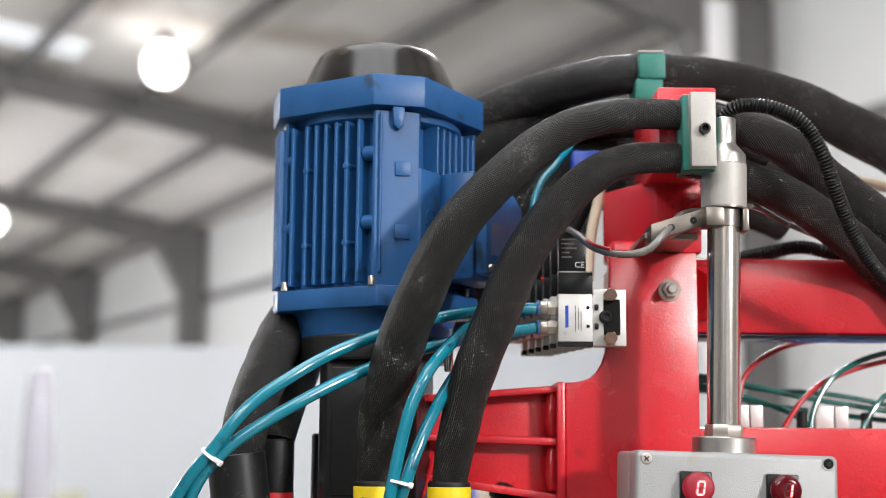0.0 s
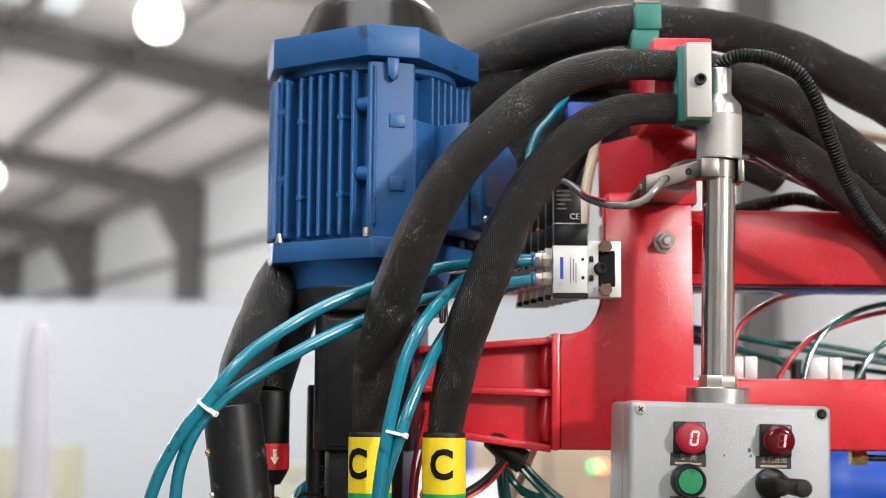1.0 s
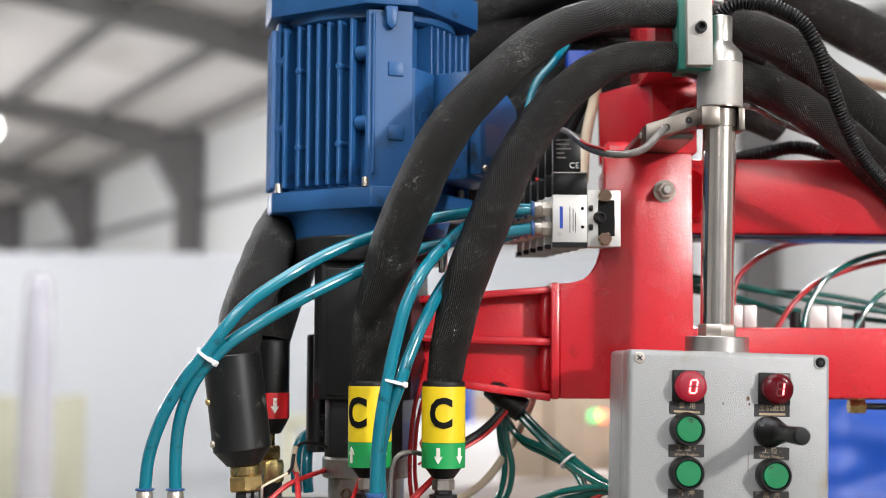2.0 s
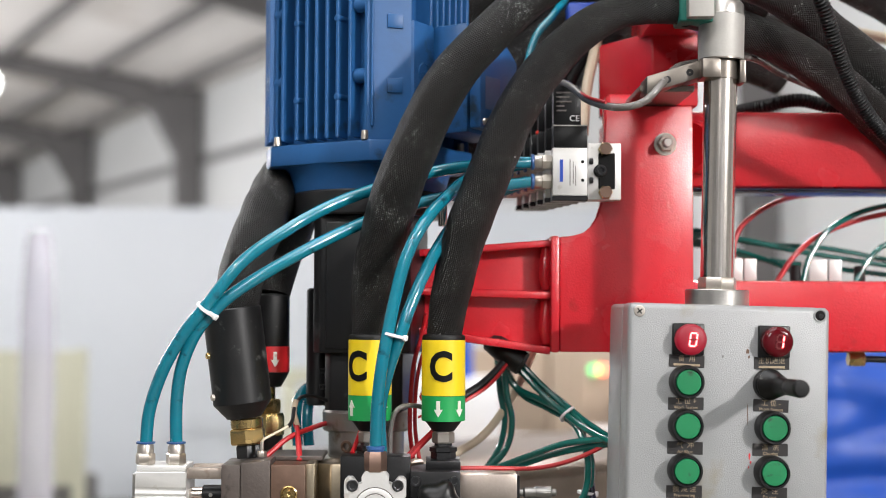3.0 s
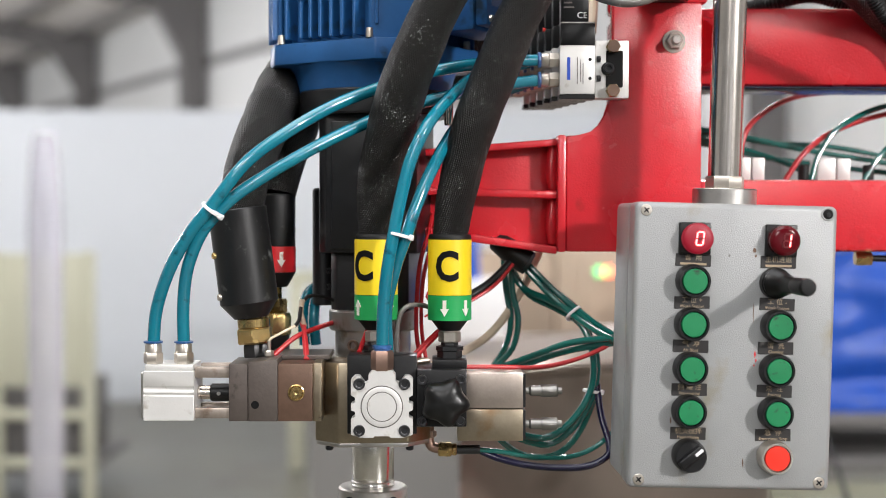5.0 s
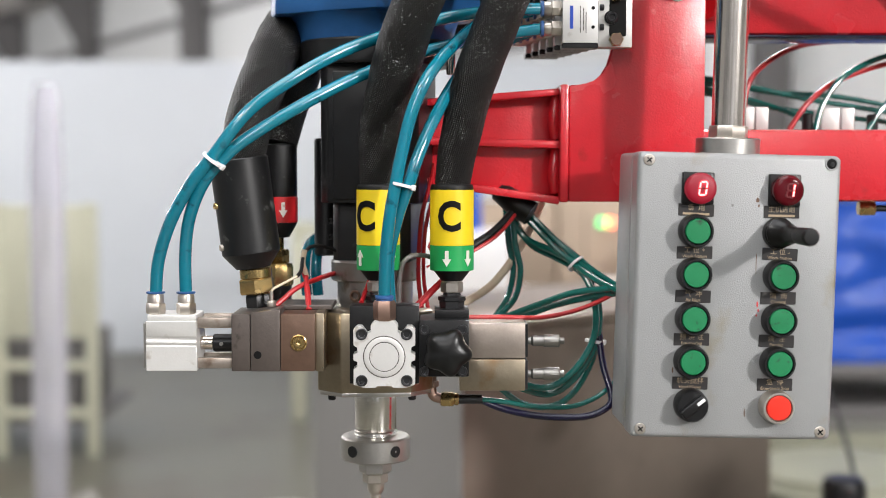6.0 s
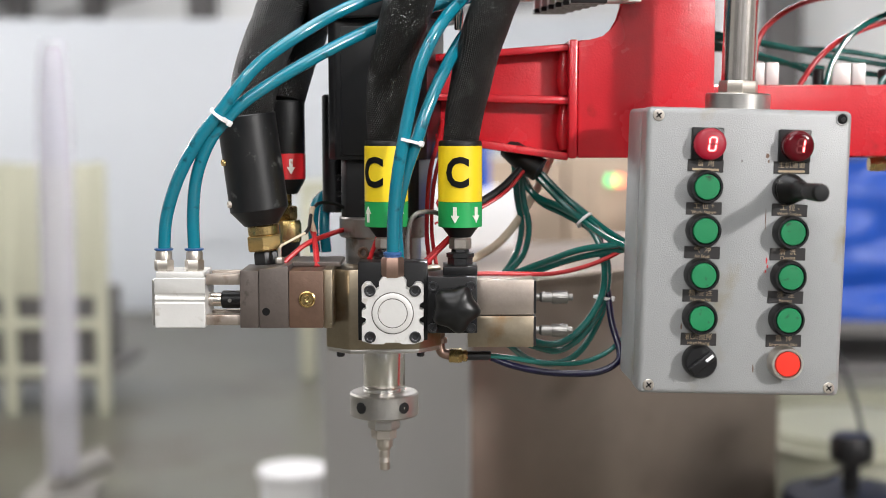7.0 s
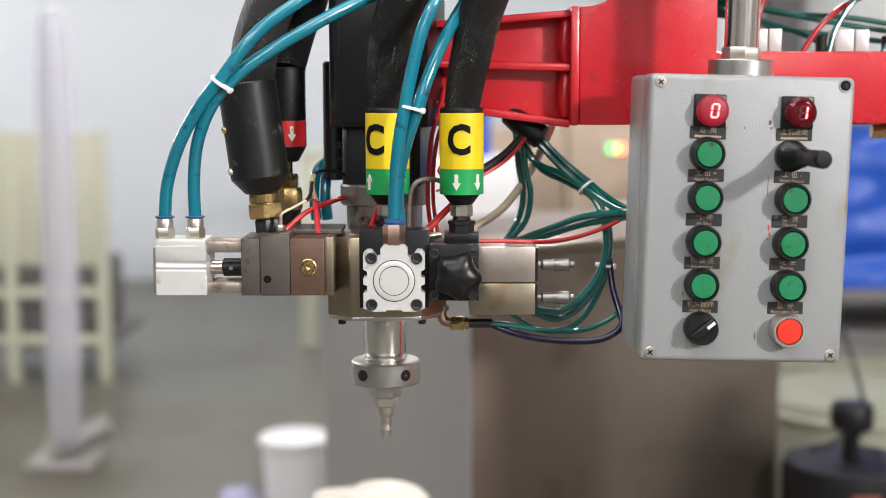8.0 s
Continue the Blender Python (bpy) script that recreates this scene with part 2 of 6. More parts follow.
def box(bm, lo, hi, bevel=0.0, seg=2, m=None):
    """A box between two corners, bevelled, laid down through m."""
    lo, hi = Vector(lo), Vector(hi)
    size = hi - lo
    mat = Matrix.Translation((lo + hi) / 2) @ Matrix.Diagonal((*size, 1))
    made = bmesh.ops.create_cube(bm, size=1.0, matrix=mat)["verts"]
    if bevel:
        edges = list({e for v in made for e in v.link_edges})
        out = bmesh.ops.bevel(bm, geom=edges, offset=min(bevel, 0.45 * min(size)), segments=seg, profile=0.5, affect="EDGES")
        made = list({v for f in out["faces"] for v in f.verts} | {v for v in made if v.is_valid})
    if m is not None:
        bmesh.ops.transform(bm, matrix=m, verts=made)
    return bm


def lathe(bm, profile, m=None, n=32, wobble=None):
    """Turns a profile of (radius, height) round z. wobble(angle) scales the radius."""
    rings = []
    m = m or Matrix()
    for r, z in profile:
        if r < 1e-6:
            rings.append([bm.verts.new(m @ Vector((0, 0, z)))])
        else:
            ring = []
            for i in range(n):
                a = 2 * math.pi * i / n
                k = r * (wobble(a) if wobble else 1)
                ring.append(bm.verts.new(m @ Vector((k * math.cos(a), k * math.sin(a), z))))
            rings.append(ring)
    for a, b in zip(rings, rings[1:]):
        for i in range(n):
            j = (i + 1) % n
            if len(a) == 1 and len(b) > 1:
                bm.faces.new((a[0], b[i], b[j]))
            elif len(b) == 1 and len(a) > 1:
                bm.faces.new((a[i], a[j], b[0]))
            elif len(a) > 1:
                bm.faces.new((a[i], a[j], b[j], b[i]))
    for ring, flip in ((rings[0], True), (rings[-1], False)):
        if len(ring) > 1:
            bm.faces.new(ring[::-1] if flip else ring)
    return bm


def prism(bm, outline, z0, z1, m=None, bevel=0.0, seg=2):
    """An outline in x, y drawn out from z0 to z1."""
    m = m or Matrix()
    low = [bm.verts.new((x, y, z0)) for x, y in outline]
    top = [bm.verts.new((x, y, z1)) for x, y in outline]
    n = len(outline)
    bm.faces.new(low[::-1]), bm.faces.new(top)
    for i in range(n):
        bm.faces.new((low[i], low[(i + 1) % n], top[(i + 1) % n], top[i]))
    made = low + top
    if bevel:
        edges = list({e for v in made for e in v.link_edges})
        out = bmesh.ops.bevel(bm, geom=edges, offset=bevel, segments=seg, profile=0.5, affect="EDGES")
        made = list({v for f in out["faces"] for v in f.verts} | {v for v in made if v.is_valid})
    bmesh.ops.transform(bm, matrix=m, verts=made)
    return bm


def axis(p, q):
    """A pose at p whose z points to q, and the distance."""
    d = Vector(q) - Vector(p)
    return Matrix.Translation(p) @ d.to_track_quat("Z", "Y").to_matrix().to_4x4(), d.length


def rod(bm, p, q, r, n=20, bevel=0.0, r2=None):
    m, d = axis(p, q)
    r2 = r if r2 is None else r2
    b = min(bevel, d / 3, r / 2)
    prof = [(r - b, 0), (r, b), (r2, d - b), (r2 - b, d)] if b else [(r, 0), (r2, d)]
    return lathe(bm, prof, m, n)


def spline(points, step=0.004):
    """A smooth line through the points, in even steps."""
    p = [Vector(q) for q in points]
    p = [2 * p[0] - p[1]] + p + [2 * p[-1] - p[-2]]
    out = []
    for i in range(1, len(p) - 2):
        n = max(2, int((p[i + 1] - p[i]).length / step))
        for k in range(n):
            t = k / n
            a, b, c, d = p[i - 1], p[i], p[i + 1], p[i + 2]
            out.append((0.5 * (2 * b + (c - a) * t + (2 * a - 5 * b + 4 * c - d) * t * t + (3 * b - a - 3 * c + d) * t ** 3), (i - 1 + t) / (len(points) - 1)))
    out.append((p[-2].copy(), 1.0))
    return out


def tube(bm, points, radius, n=16, step=0.004, ripple=None, lump=0.0):
    """A tube along the points. radius: a number or a list of radii spread evenly along it. ripple: (pitch, depth) of its rings."""
    line = spline(points, step)
    radii = radius if isinstance(radius, (list, tuple)) else [radius, radius]
    uv = bm.loops.layers.uv.get("UVMap") or bm.loops.layers.uv.new("UVMap")
    side, prev, dist, rings = None, None, 0.0, []
    for i, (p, f) in enumerate(line):
        q = line[min(i + 1, len(line) - 1)][0] - line[max(i - 1, 0)][0]
        q.normalize()
        if side is None:
            side = q.orthogonal().normalized()
        side = (side - q * side.dot(q)).normalized()
        up = q.cross(side)
        if prev is not None:
            dist += (p - prev).length
        prev = p
        k = f * (len(radii) - 1)
        j = min(int(k), len(radii) - 2)
        r = radii[j] + (radii[j + 1] - radii[j]) * (k - j)
        if ripple:
            r += ripple[1] * math.cos(2 * math.pi * dist / ripple[0])
        ring = []
        for s in range(n):
            a = 2 * math.pi * s / n
            way = side * math.cos(a) + up * math.sin(a)
            rr = r * (1 + lump * noise.noise((p + way * r) * 35)) if lump else r
            ring.append(bm.verts.new(p + way * rr))
        rings.append((ring, dist, r))
    for (a, da, ra), (b, db, rb) in zip(rings, rings[1:]):
        for s in range(n):
            t = (s + 1) % n
            face = bm.faces.new((a[s], a[t], b[t], b[s]))
            c = 2 * math.pi * radii[0] / n
            for loop, u, v in zip(face.loops, (s, s + 1, s + 1, s), (da, da, db, db)):
                loop[uv].uv = (u * c, v)
    bm.faces.new(rings[0][0][::-1]), bm.faces.new(rings[-1][0])
    return bm


POSES = {}


def thing(name, label, category, base=(0, 0, 0), group="", kind="", m=None):
    ob = new(name)
    ob.empty_display_size = 0.02
    ob.matrix_world = m if m is not None else Matrix.Translation(base)
    POSES[ob.name] = ob.matrix_world.copy() if m is None else m.copy()
    return tagged(ob, label, category, group, kind)


def mesh_of(name, bm, mat, angle=35):
    me = bpy.data.meshes.new(name)
    bmesh.ops.recalc_face_normals(bm, faces=bm.faces[:])
    bm.to_mesh(me)
    bm.free()
    me.materials.append(mat)
    me.polygons.foreach_set("use_smooth", [True] * len(me.polygons))
    me.set_sharp_from_angle(angle=radians(angle))
    return me


def part(name, bm, mat, parent, label="", local=False):
    """One mesh under a thing or a part; bm is in the world's coordinates unless local."""
    me = mesh_of(name, bm, mat)
    ob = new(name, me)
    home = POSES[parent.name]
    POSES[ob.name] = home
    if not local:
        me.transform(home.inverted())
    ob.parent = parent
    return tagged(ob, label)


def again(name, me, parent, m, label=""):
    """One more piece of a shared mesh, at m in the parent's coordinates."""
    ob = new(name, me)
    POSES[ob.name] = POSES[parent.name]
    ob.parent = parent
    ob.matrix_basis = m
    return tagged(ob, label)


def single(name, bm, mat, label, category, base, group="", kind=""):
    """A thing of one mesh, given in the world's coordinates, standing at base."""
    me = mesh_of(name, bm, mat)
    me.transform(Matrix.Translation(-Vector(base)))
    ob = new(name, me)
    ob.location = base
    POSES[ob.name] = Matrix.Translation(base)
    return tagged(ob, label, category, group, kind)


def words(text, size, m, depth=0.0003, align="CENTER", bold=0.0):
    """Lettering as a mesh, lying in m's x, y plane."""
    cu = bpy.data.curves.new("letters", "FONT")
    cu.offset = bold
    cu.body, cu.size, cu.align_x, cu.align_y, cu.extrude, cu.resolution_u = text, size, align, "CENTER", depth, 3
    ob = bpy.data.objects.new("letters", cu)
    me = bpy.data.meshes.new_from_object(ob)
    bpy.data.objects.remove(ob)
    bm = bmesh.new()
    bm.from_mesh(me)
    bpy.data.meshes.remove(me)
    bmesh.ops.transform(bm, matrix=m, verts=bm.verts[:])
    return bm


def screw(bm, p, way, r, h, socket=True):
    """A socket-head screw whose head rises from p along way."""
    p, way = Vector(p), Vector(way).normalized()
    m, _ = axis(p, p + way)
    if socket:
        lathe(bm, [(r, 0), (r, h * 0.8), (r * 0.9, h), (r * 0.62, h), (r * 0.56, h * 0.9), (r * 0.54, h * 0.12), (0, h * 0.1)], m, 18)
    else:
        lathe(bm, [(r, 0), (r, h * 0.5), (r * 0.6, h), (0, h)], m, 18)
    return bm


def nut(bm, p, q, r, bevel=0.0006):
    m, d = axis(p, q)
    lathe(bm, [(r * 0.9, 0), (r, d * 0.12), (r, d * 0.88), (r * 0.9, d)], m, 6)
    return bm

# ---- the hall ----
# hall axes: along the bays, inward from the side wall
HALL = Matrix.Translation((2.43, 9.6, 0)) @ Matrix.Rotation(radians(118.9), 4, "Z")
U0, U1, WIDE, EAVE, RIDGE = -20.0, 36.0, 18.0, 4.72, 5.60


def hall_box(name, lo, hi, mat, label, category, kind="structure", bevel=0.0):
    bm = box(bm_new(), lo, hi, bevel, 1, HALL)
    base = HALL @ Vector(((lo[0] + hi[0]) / 2, (lo[1] + hi[1]) / 2, lo[2]))
    return single(name, bm, mat, label, category, base, kind=kind)


hall_box("floor", (U0, -0.3, -0.2), (U1, WIDE + 0.3, 0), M_FLOOR, "worn grey-green painted concrete workshop floor", "floor")
hall_box("wall_side", (U0, -0.3, 0), (U1, -0.05, EAVE + 0.3), M_WALL, "white sheet side wall of the hall", "wall")
hall_box("wall_opposite", (U0, WIDE + 0.05, 0), (U1, WIDE + 0.3, EAVE + 0.3), M_WALL, "white sheet wall on the far side of the hall", "wall")
hall_box("wall_end", (U1, -0.3, 0), (U1 + 0.25, WIDE + 0.3, RIDGE + 0.3), M_WALL, "white sheet end wall of the hall", "wall")
hall_box("wall_back", (U0 - 0.25, -0.3, 0), (U0, WIDE + 0.3, RIDGE + 0.3), M_WALL, "white sheet wall closing the hall", "wall")

bm = bm_new()
for v0, z0, v1, z1 in ((-0.3, EAVE + 0.1, WIDE / 2, RIDGE + 0.1), (WIDE / 2, RIDGE + 0.1, WIDE + 0.3, EAVE + 0.1)):
    outline = [(v0, z0), (v1, z1), (v1, z1 + 0.12), (v0, z0 + 0.12)]
    vs = [[bm.verts.new(HALL @ Vector((u, v, z))) for v, z in outline] for u in (U0, U1)]
    bm.faces.new(vs[0]), bm.faces.new(vs[1][::-1])
    for i in range(4):
        bm.faces.new((vs[0][i], vs[1][i], vs[1][(i + 1) % 4], vs[0][(i + 1) % 4]))
single("ceiling", bm, M_ROOF, "pitched roof lined with pale stained insulation sheet", "ceiling", HALL @ Vector((8, 9, EAVE)), kind="structure")


def roof_z(v):
    return EAVE + 0.1 + (RIDGE - EAVE) * min(v, WIDE - v) / (WIDE / 2)


for u in (-12, -6, 0, 6, 12, 18, 24, 30):
    # a tapered portal leg and its rafter
    steel = thing("portal_frame", "dark grey tapered steel portal column and rafter", "steel frame", HALL @ Vector((u, 0.2, 0)), "portal frames of the hall", "structure")
    bm = bm_new()
    outline = [(0.0, 0), (0.26, 0), (0.36, EAVE - 0.9), (0.75, EAVE - 0.25), (0.75, EAVE + 0.1), (0.0, EAVE + 0.1)]
    prism(bm, outline, -0.13, 0.13, HALL @ Matrix.Translation((u, 0, 0)) @ Matrix(((0, 0, 1, 0), (1, 0, 0, 0), (0, 1, 0, 0), (0, 0, 0, 1))))
    part("column", bm, M_FRAME, steel)
    bm = bm_new()
    outline = [(0.75, EAVE - 0.25), (2.2, roof_z(2.2) - 0.27), (WIDE / 2, RIDGE - 0.12), (WIDE / 2, RIDGE + 0.09), (0.75, roof_z(0.75))]
    prism(bm, outline, -0.1, 0.1, HALL @ Matrix.Translation((u, 0, 0)) @ Matrix(((0, 0, 1, 0), (1, 0, 0, 0), (0, 1, 0, 0), (0, 0, 0, 1))))
    part("rafter", bm, M_FRAME, steel)

for k in range(8):
    v = 0.5 + 1.2 * k
    hall_box("purlin", (U0, v - 0.04, roof_z(v) - 0.14), (U1, v + 0.04, roof_z(v) - 0.02), M_FRAME, "dark steel purlin under the roof lining", "purlin")
bm = bm_new()
prism(bm, [(3.7, roof_z(3.7) - 0.012), (8.6, roof_z(8.6) - 0.012), (8.6, roof_z(8.6) - 0.004), (3.7, roof_z(3.7) - 0.004)], 4.72, 5.28, HALL @ Matrix(((0, 0, 1, 0), (1, 0, 0, 0), (0, 1, 0, 0), (0, 0, 0, 1))))
single("roof_light", bm, M_ROOFLIGHT, "translucent daylight sheet set in the roof lining", "roof light", HALL @ Vector((5.0, 6.0, roof_z(6.0))), kind="structure")
for z in (1.2, 2.6, 3.7):
    hall_box("wall_girt", (U0, -0.05, z), (U1, 0.0, z + 0.12), M_FRAME, "grey steel girt along the side wall", "girt")

# unseen grey wall and white panel behind the camera, added to shape reflections
M_GREYSHEET = material("grey_reflection_sheet", (0.20, 0.20, 0.205), 0.5, 0, 0.08, 2)
single("wall_partition_back", box(bm_new(), (-7.0, -3.6, 0.0), (6.5, -3.5, 2.5), 0.01), M_GREYSHEET, "plain grey unseen wall added for dark reflections", "partition", (0, -3.55, 0), kind="structure")
single("door_1", box(bm_new(), (0.88, -3.5, 0.01), (1.72, -3.46, 2.42), 0.006), M_PARTITION, "plain white unseen panel added for a bright reflection", "door", (1.3, -3.48, 0.01), kind="structure")
# white uprights added out of view so round steel shows bright streaks
for k in range(10):
    x = -6.6 + 1.4 * k
    single("partition_post", box(bm_new(), (x, -3.5, 0.0), (x + 0.22, -3.4, 2.6), 0.008), M_PARTITION, "white unseen strip added for streaks in reflections", "post", (x, -3.45, 0), kind="structure")
# white partition across the hall
bm = bm_new()
box(bm, (-12.5, 11.0, 0.0), (1.45, 11.12, 2.36), 0.01)
single("wall_partition", bm, M_PARTITION, "plain white free-standing partition wall", "partition", (-5, 11, 0), kind="structure")

# ---- red machine frame ----
frame_red = thing("machine_frame", "glossy red painted welded steel machine frame", "machine frame", (1.025, 1.47, 0.0))
COLY = 1.37
flat = Matrix(((1, 0, 0, 0), (0, 0, 1, 0), (0, 1, 0, 0), (0, 0, 0, 1)))
bm = bm_new()
outline = [(0.141, 1.471), (0.277, 1.471), (0.277, 1.722), (0.187, 1.722), (0.187, 1.634)]
outline += [(0.187 - 0.030 * (1 - math.cos(a)), 1.634 - 0.046 * math.sin(a)) for a in (0.3, 0.6, 0.9, 1.2, 1.5)]
outline += [(0.141, 1.588)]
prism(bm, outline, COLY, COLY + 0.022, flat, 0.0018)
part("column_plate", bm, M_RED, frame_red)
bm = bm_new()
box(bm, (0.200, COLY + 0.0215, 1.475), (0.276, COLY + 0.15, 1.72), 0.004)
part("column", bm, M_RED, frame_red)
# head of the column, with a slanting cheek
bm = bm_new()
prism(bm, [(0.236, 1.375), (0.284, 1.375), (0.284, 1.48), (0.195, 1.48), (0.192, 1.45)], 1.7225, 1.80, None, 0.003)
part("column_head", bm, M_RED, frame_red)
bm = bm_new()
box(bm, (0.225, 1.285, 1.795), (0.283, 1.44, 1.8745), 0.003)
part("hose_carrier", bm, M_RED, frame_red)
bm = rod(bm_new(), (0.192, 1.41, 1.722), (0.236, 1.41, 1.722), 0.018, 24, 0.004)
part("rounded_boss", bm, M_RED, frame_red)
bm = bm_new()
box(bm, (0.270, 1.415, 1.643), (0.95, 1.50, 1.7235), 0.006)
part("upper_beam", bm, M_RED, frame_red)
bm = rod(bm_new(), (0.279, 1.40, 1.684), (0.297, 1.414, 1.684), 0.028, 32, 0.003)
part("beam_boss", bm, M_RED, frame_red)
bm = bm_new()
box(bm, (0.2775, 1.42, 1.6405), (0.95, 1.495, 1.6428), 0.0005)
part("beam_edge_strip", bm, M_NAVY, frame_red, "blue protective strip under the beam")
bm = bm_new()
box(bm, (0.270, 1.415, 1.470), (0.95, 1.52, 1.545), 0.006)
part("lower_beam", bm, M_RED, frame_red)
# the pillar that carries both beams
part("pillar", box(bm_new(), (0.949, 1.36, 0.012), (1.10, 1.58, 1.76), 0.006), M_RED, frame_red)
part("pillar_foot", box(bm_new(), (0.86, 1.27, 0.0), (1.19, 1.67, 0.0125), 0.002), M_RED, frame_red)
# the arm that carries the head: web, flanges, rib and end plate
bm = bm_new()
prism(bm, [(-0.02, 1.572), (0.132, 1.584), (0.132, 1.472), (-0.02, 1.494)], 1.398, 1.43, flat, 0.002)
part("arm_web", bm, M_RED, frame_red)
bm = bm_new()
prism(bm, [(-0.02, 1.566), (0.132, 1.578), (0.132, 1.585), (-0.02, 1.573)], 1.374, 1.4, flat, 0.002)
part("arm_flange", bm, M_RED, frame_red)
bm = bm_new()
prism(bm, [(-0.02, 1.490), (0.132, 1.468), (0.132, 1.476), (-0.02, 1.498)], 1.374, 1.4, flat, 0.002)
part("arm_flange", bm, M_RED, frame_red)
bm = bm_new()
prism(bm, [(-0.02, 1.5285), (0.134, 1.524), (0.134, 1.5325), (-0.02, 1.5365)], 1.372, 1.4, flat, 0.003)
part("arm_rib", bm, M_RED, frame_red)
bm = bm_new()
box(bm, (0.1315, 1.366, 1.4705), (0.1405, 1.432, 1.5885), 0.0025)
part("arm_end_plate", bm, M_RED, frame_red)
for z0, z1 in ((1.480, 1.5225), (1.535, 1.5765)):
    bm = bm_new()
    pts = [(0.1285, 1.388, z0), (0.1265, 1.385, (z0 * 2 + z1) / 3), (0.127, 1.385, (z0 + z1 * 2) / 3), (0.1285, 1.388, z1)]
    tube(bm, pts, [0.005, 0.006, 0.0055, 0.005], 12, 0.003, lump=0.12)
    part("weld_bead", bm, M_RED, frame_red, "lumpy painted weld bead")
bm = lathe(bm_new(), [(0.0115, 0), (0.0115, 0.0018), (0.004, 0.002)], axis((0.2485, COLY, 1.6825), (0.2485, 0, 1.6825))[0], 28)
part("washer", bm, M_NICKEL, frame_red, "plain steel washer")
bm = nut(bm_new(), (0.2485, COLY - 0.002, 1.6825), (0.2485, COLY - 0.010, 1.6825), 0.0088)
part("nut", bm, M_NICKEL, frame_red, "bright hexagon nut")
bm = rod(bm_new(), (0.2485, COLY - 0.009, 1.6825), (0.2485, COLY - 0.018, 1.6825), 0.0048, 18, 0.001)
part("stud", bm, M_STEEL, frame_red, "bright stud end")

# ---- motor ----
AX, AY = -0.054, 1.41
TURN = -32
motor = thing("electric_motor", "blue painted finned electric motor with black fan hood", "motor", (AX, AY, 1.632))
MOT = Matrix.Translation((AX, AY, 0)) @ Matrix.Rotation(radians(TURN), 4, "Z")
IN_MOTOR = POSES[motor.name].inverted() @ MOT


def square(h, c):
    return [(-c, -h), (c, -h), (h, -c), (h, c), (c, h), (-c, h), (-h, c), (-h, -c)]


bm = prism(bm_new(), square(0.096, 0.059), 1.857, 1.889, MOT, 0.0015)
part("cowl", bm, M_BLUE, motor)
bm = lathe(bm_new(), [(0.084, 1.846), (0.0885, 1.849), (0.0885, 1.8575)], Matrix.Translation((AX, AY, 0)), 56)
part("cowl_rim", bm, M_BLUE, motor)
bm = lathe(bm_new(), [(0.086, 1.889), (0.0835, 1.895), (0.070, 1.924), (0.0655, 1.932), (0.061, 1.9360), (0.054, 1.938), (0.030, 1.9390), (0, 1.9395)], Matrix.Translation((AX, AY, 0)), 64)
part("fan_hood", bm, M_HOOD, motor)
side = [(-0.056, -0.087), (-0.053, -0.087), (-0.051, -0.072), (0.051, -0.072), (0.053, -0.087), (0.056, -0.087)]
outline = []
for k in range(4):
    c, s = (1, 0, -1, 0)[k], (0, 1, 0, -1)[k]
    outline += [(x * c - y * s, x * s + y * c) for x, y in side]
bm = prism(bm_new(), outline, 1.674, 1.853, MOT)
part("stator_body", bm, M_BLUE, motor)
fin = box(bm_new(), (-0.0017, -0.0895, 1.682), (0.0017, -0.071, 1.846), 0.0006, 1)
fin_mesh = mesh_of("fin", fin, M_BLUE)
for x in (-0.046, -0.0285, -0.0165, -0.0045, 0.0085, 0.0215, 0.0365):
    again("fin", fin_mesh, motor, IN_MOTOR @ Matrix.Translation((x, 0, 0)))
for side_turn in (180, 270):
    for x in (-0.045, -0.030, -0.015, 0.0, 0.015, 0.030, 0.045):
        again("fin", fin_mesh, motor, IN_MOTOR @ Matrix.Rotation(radians(side_turn), 4, "Z") @ Matrix.Translation((x, 0, 0)))
bm = box(bm_new(), (-0.0017, -0.0895, 1.795), (0.0017, -0.071, 1.846), 0.0006, 1)
short_mesh = mesh_of("fin", bm, M_BLUE)
for x in (-0.022, -0.010, 0.002, 0.014, 0.026, 0.038, 0.049):
    again("fin", short_mesh, motor, IN_MOTOR @ Matrix.Rotation(radians(90), 4, "Z") @ Matrix.Translation((x, 0, 0)))
LEFT = IN_MOTOR @ Matrix.Rotation(radians(-45), 4, "Z")
bm = box(bm_new(), (-0.0017, -0.1075, 1.682), (0.0017, -0.094, 1.846), 0.0006, 1)
corner_mesh = mesh_of("fin", bm, M_BLUE)
for x in (-0.017, -0.006, 0.006, 0.017):
    again("fin", corner_mesh, motor, LEFT @ Matrix.Translation((x, 0, 0)))
# bosses and the little round pips along two fins
for x in (-0.0285, 0.0215):
    for z in (1.722, 1.800):
        bm = rod(bm_new(), (x, -0.071, z), (x, -0.0905, z), 0.0034, 16, 0.0008)
        bm.transform(MOT)
        part("ejector_pip", bm, M_BLUE, motor)
for x0, x1 in ((-0.060, -0.0475), (0.038, 0.055)):
    for z in (1.742, 1.812):
        bm = rod(bm_new(), (x0, -0.080, z), (x1, -0.080, z), 0.0075, 18, 0.002)
        bm.transform(MOT)
        part("tie_rod_boss", bm, M_BLUE, motor)
# the corner column towards the front: knuckle, lugs
CORN = MOT @ Matrix.Rotation(radians(45), 4, "Z")
bm = bm_new()
prism(bm, [(-0.0065, 0), (0.0065, 0), (0.0052, 0.019), (0, 0.024), (-0.0052, 0.019)], 0, 0.014, CORN @ Matrix.Translation((0.0, -0.1085, 1.857)) @ Matrix.Rotation(radians(-90), 4, "X"), 0.002)
part("knuckle", bm, M_BLUE, motor)
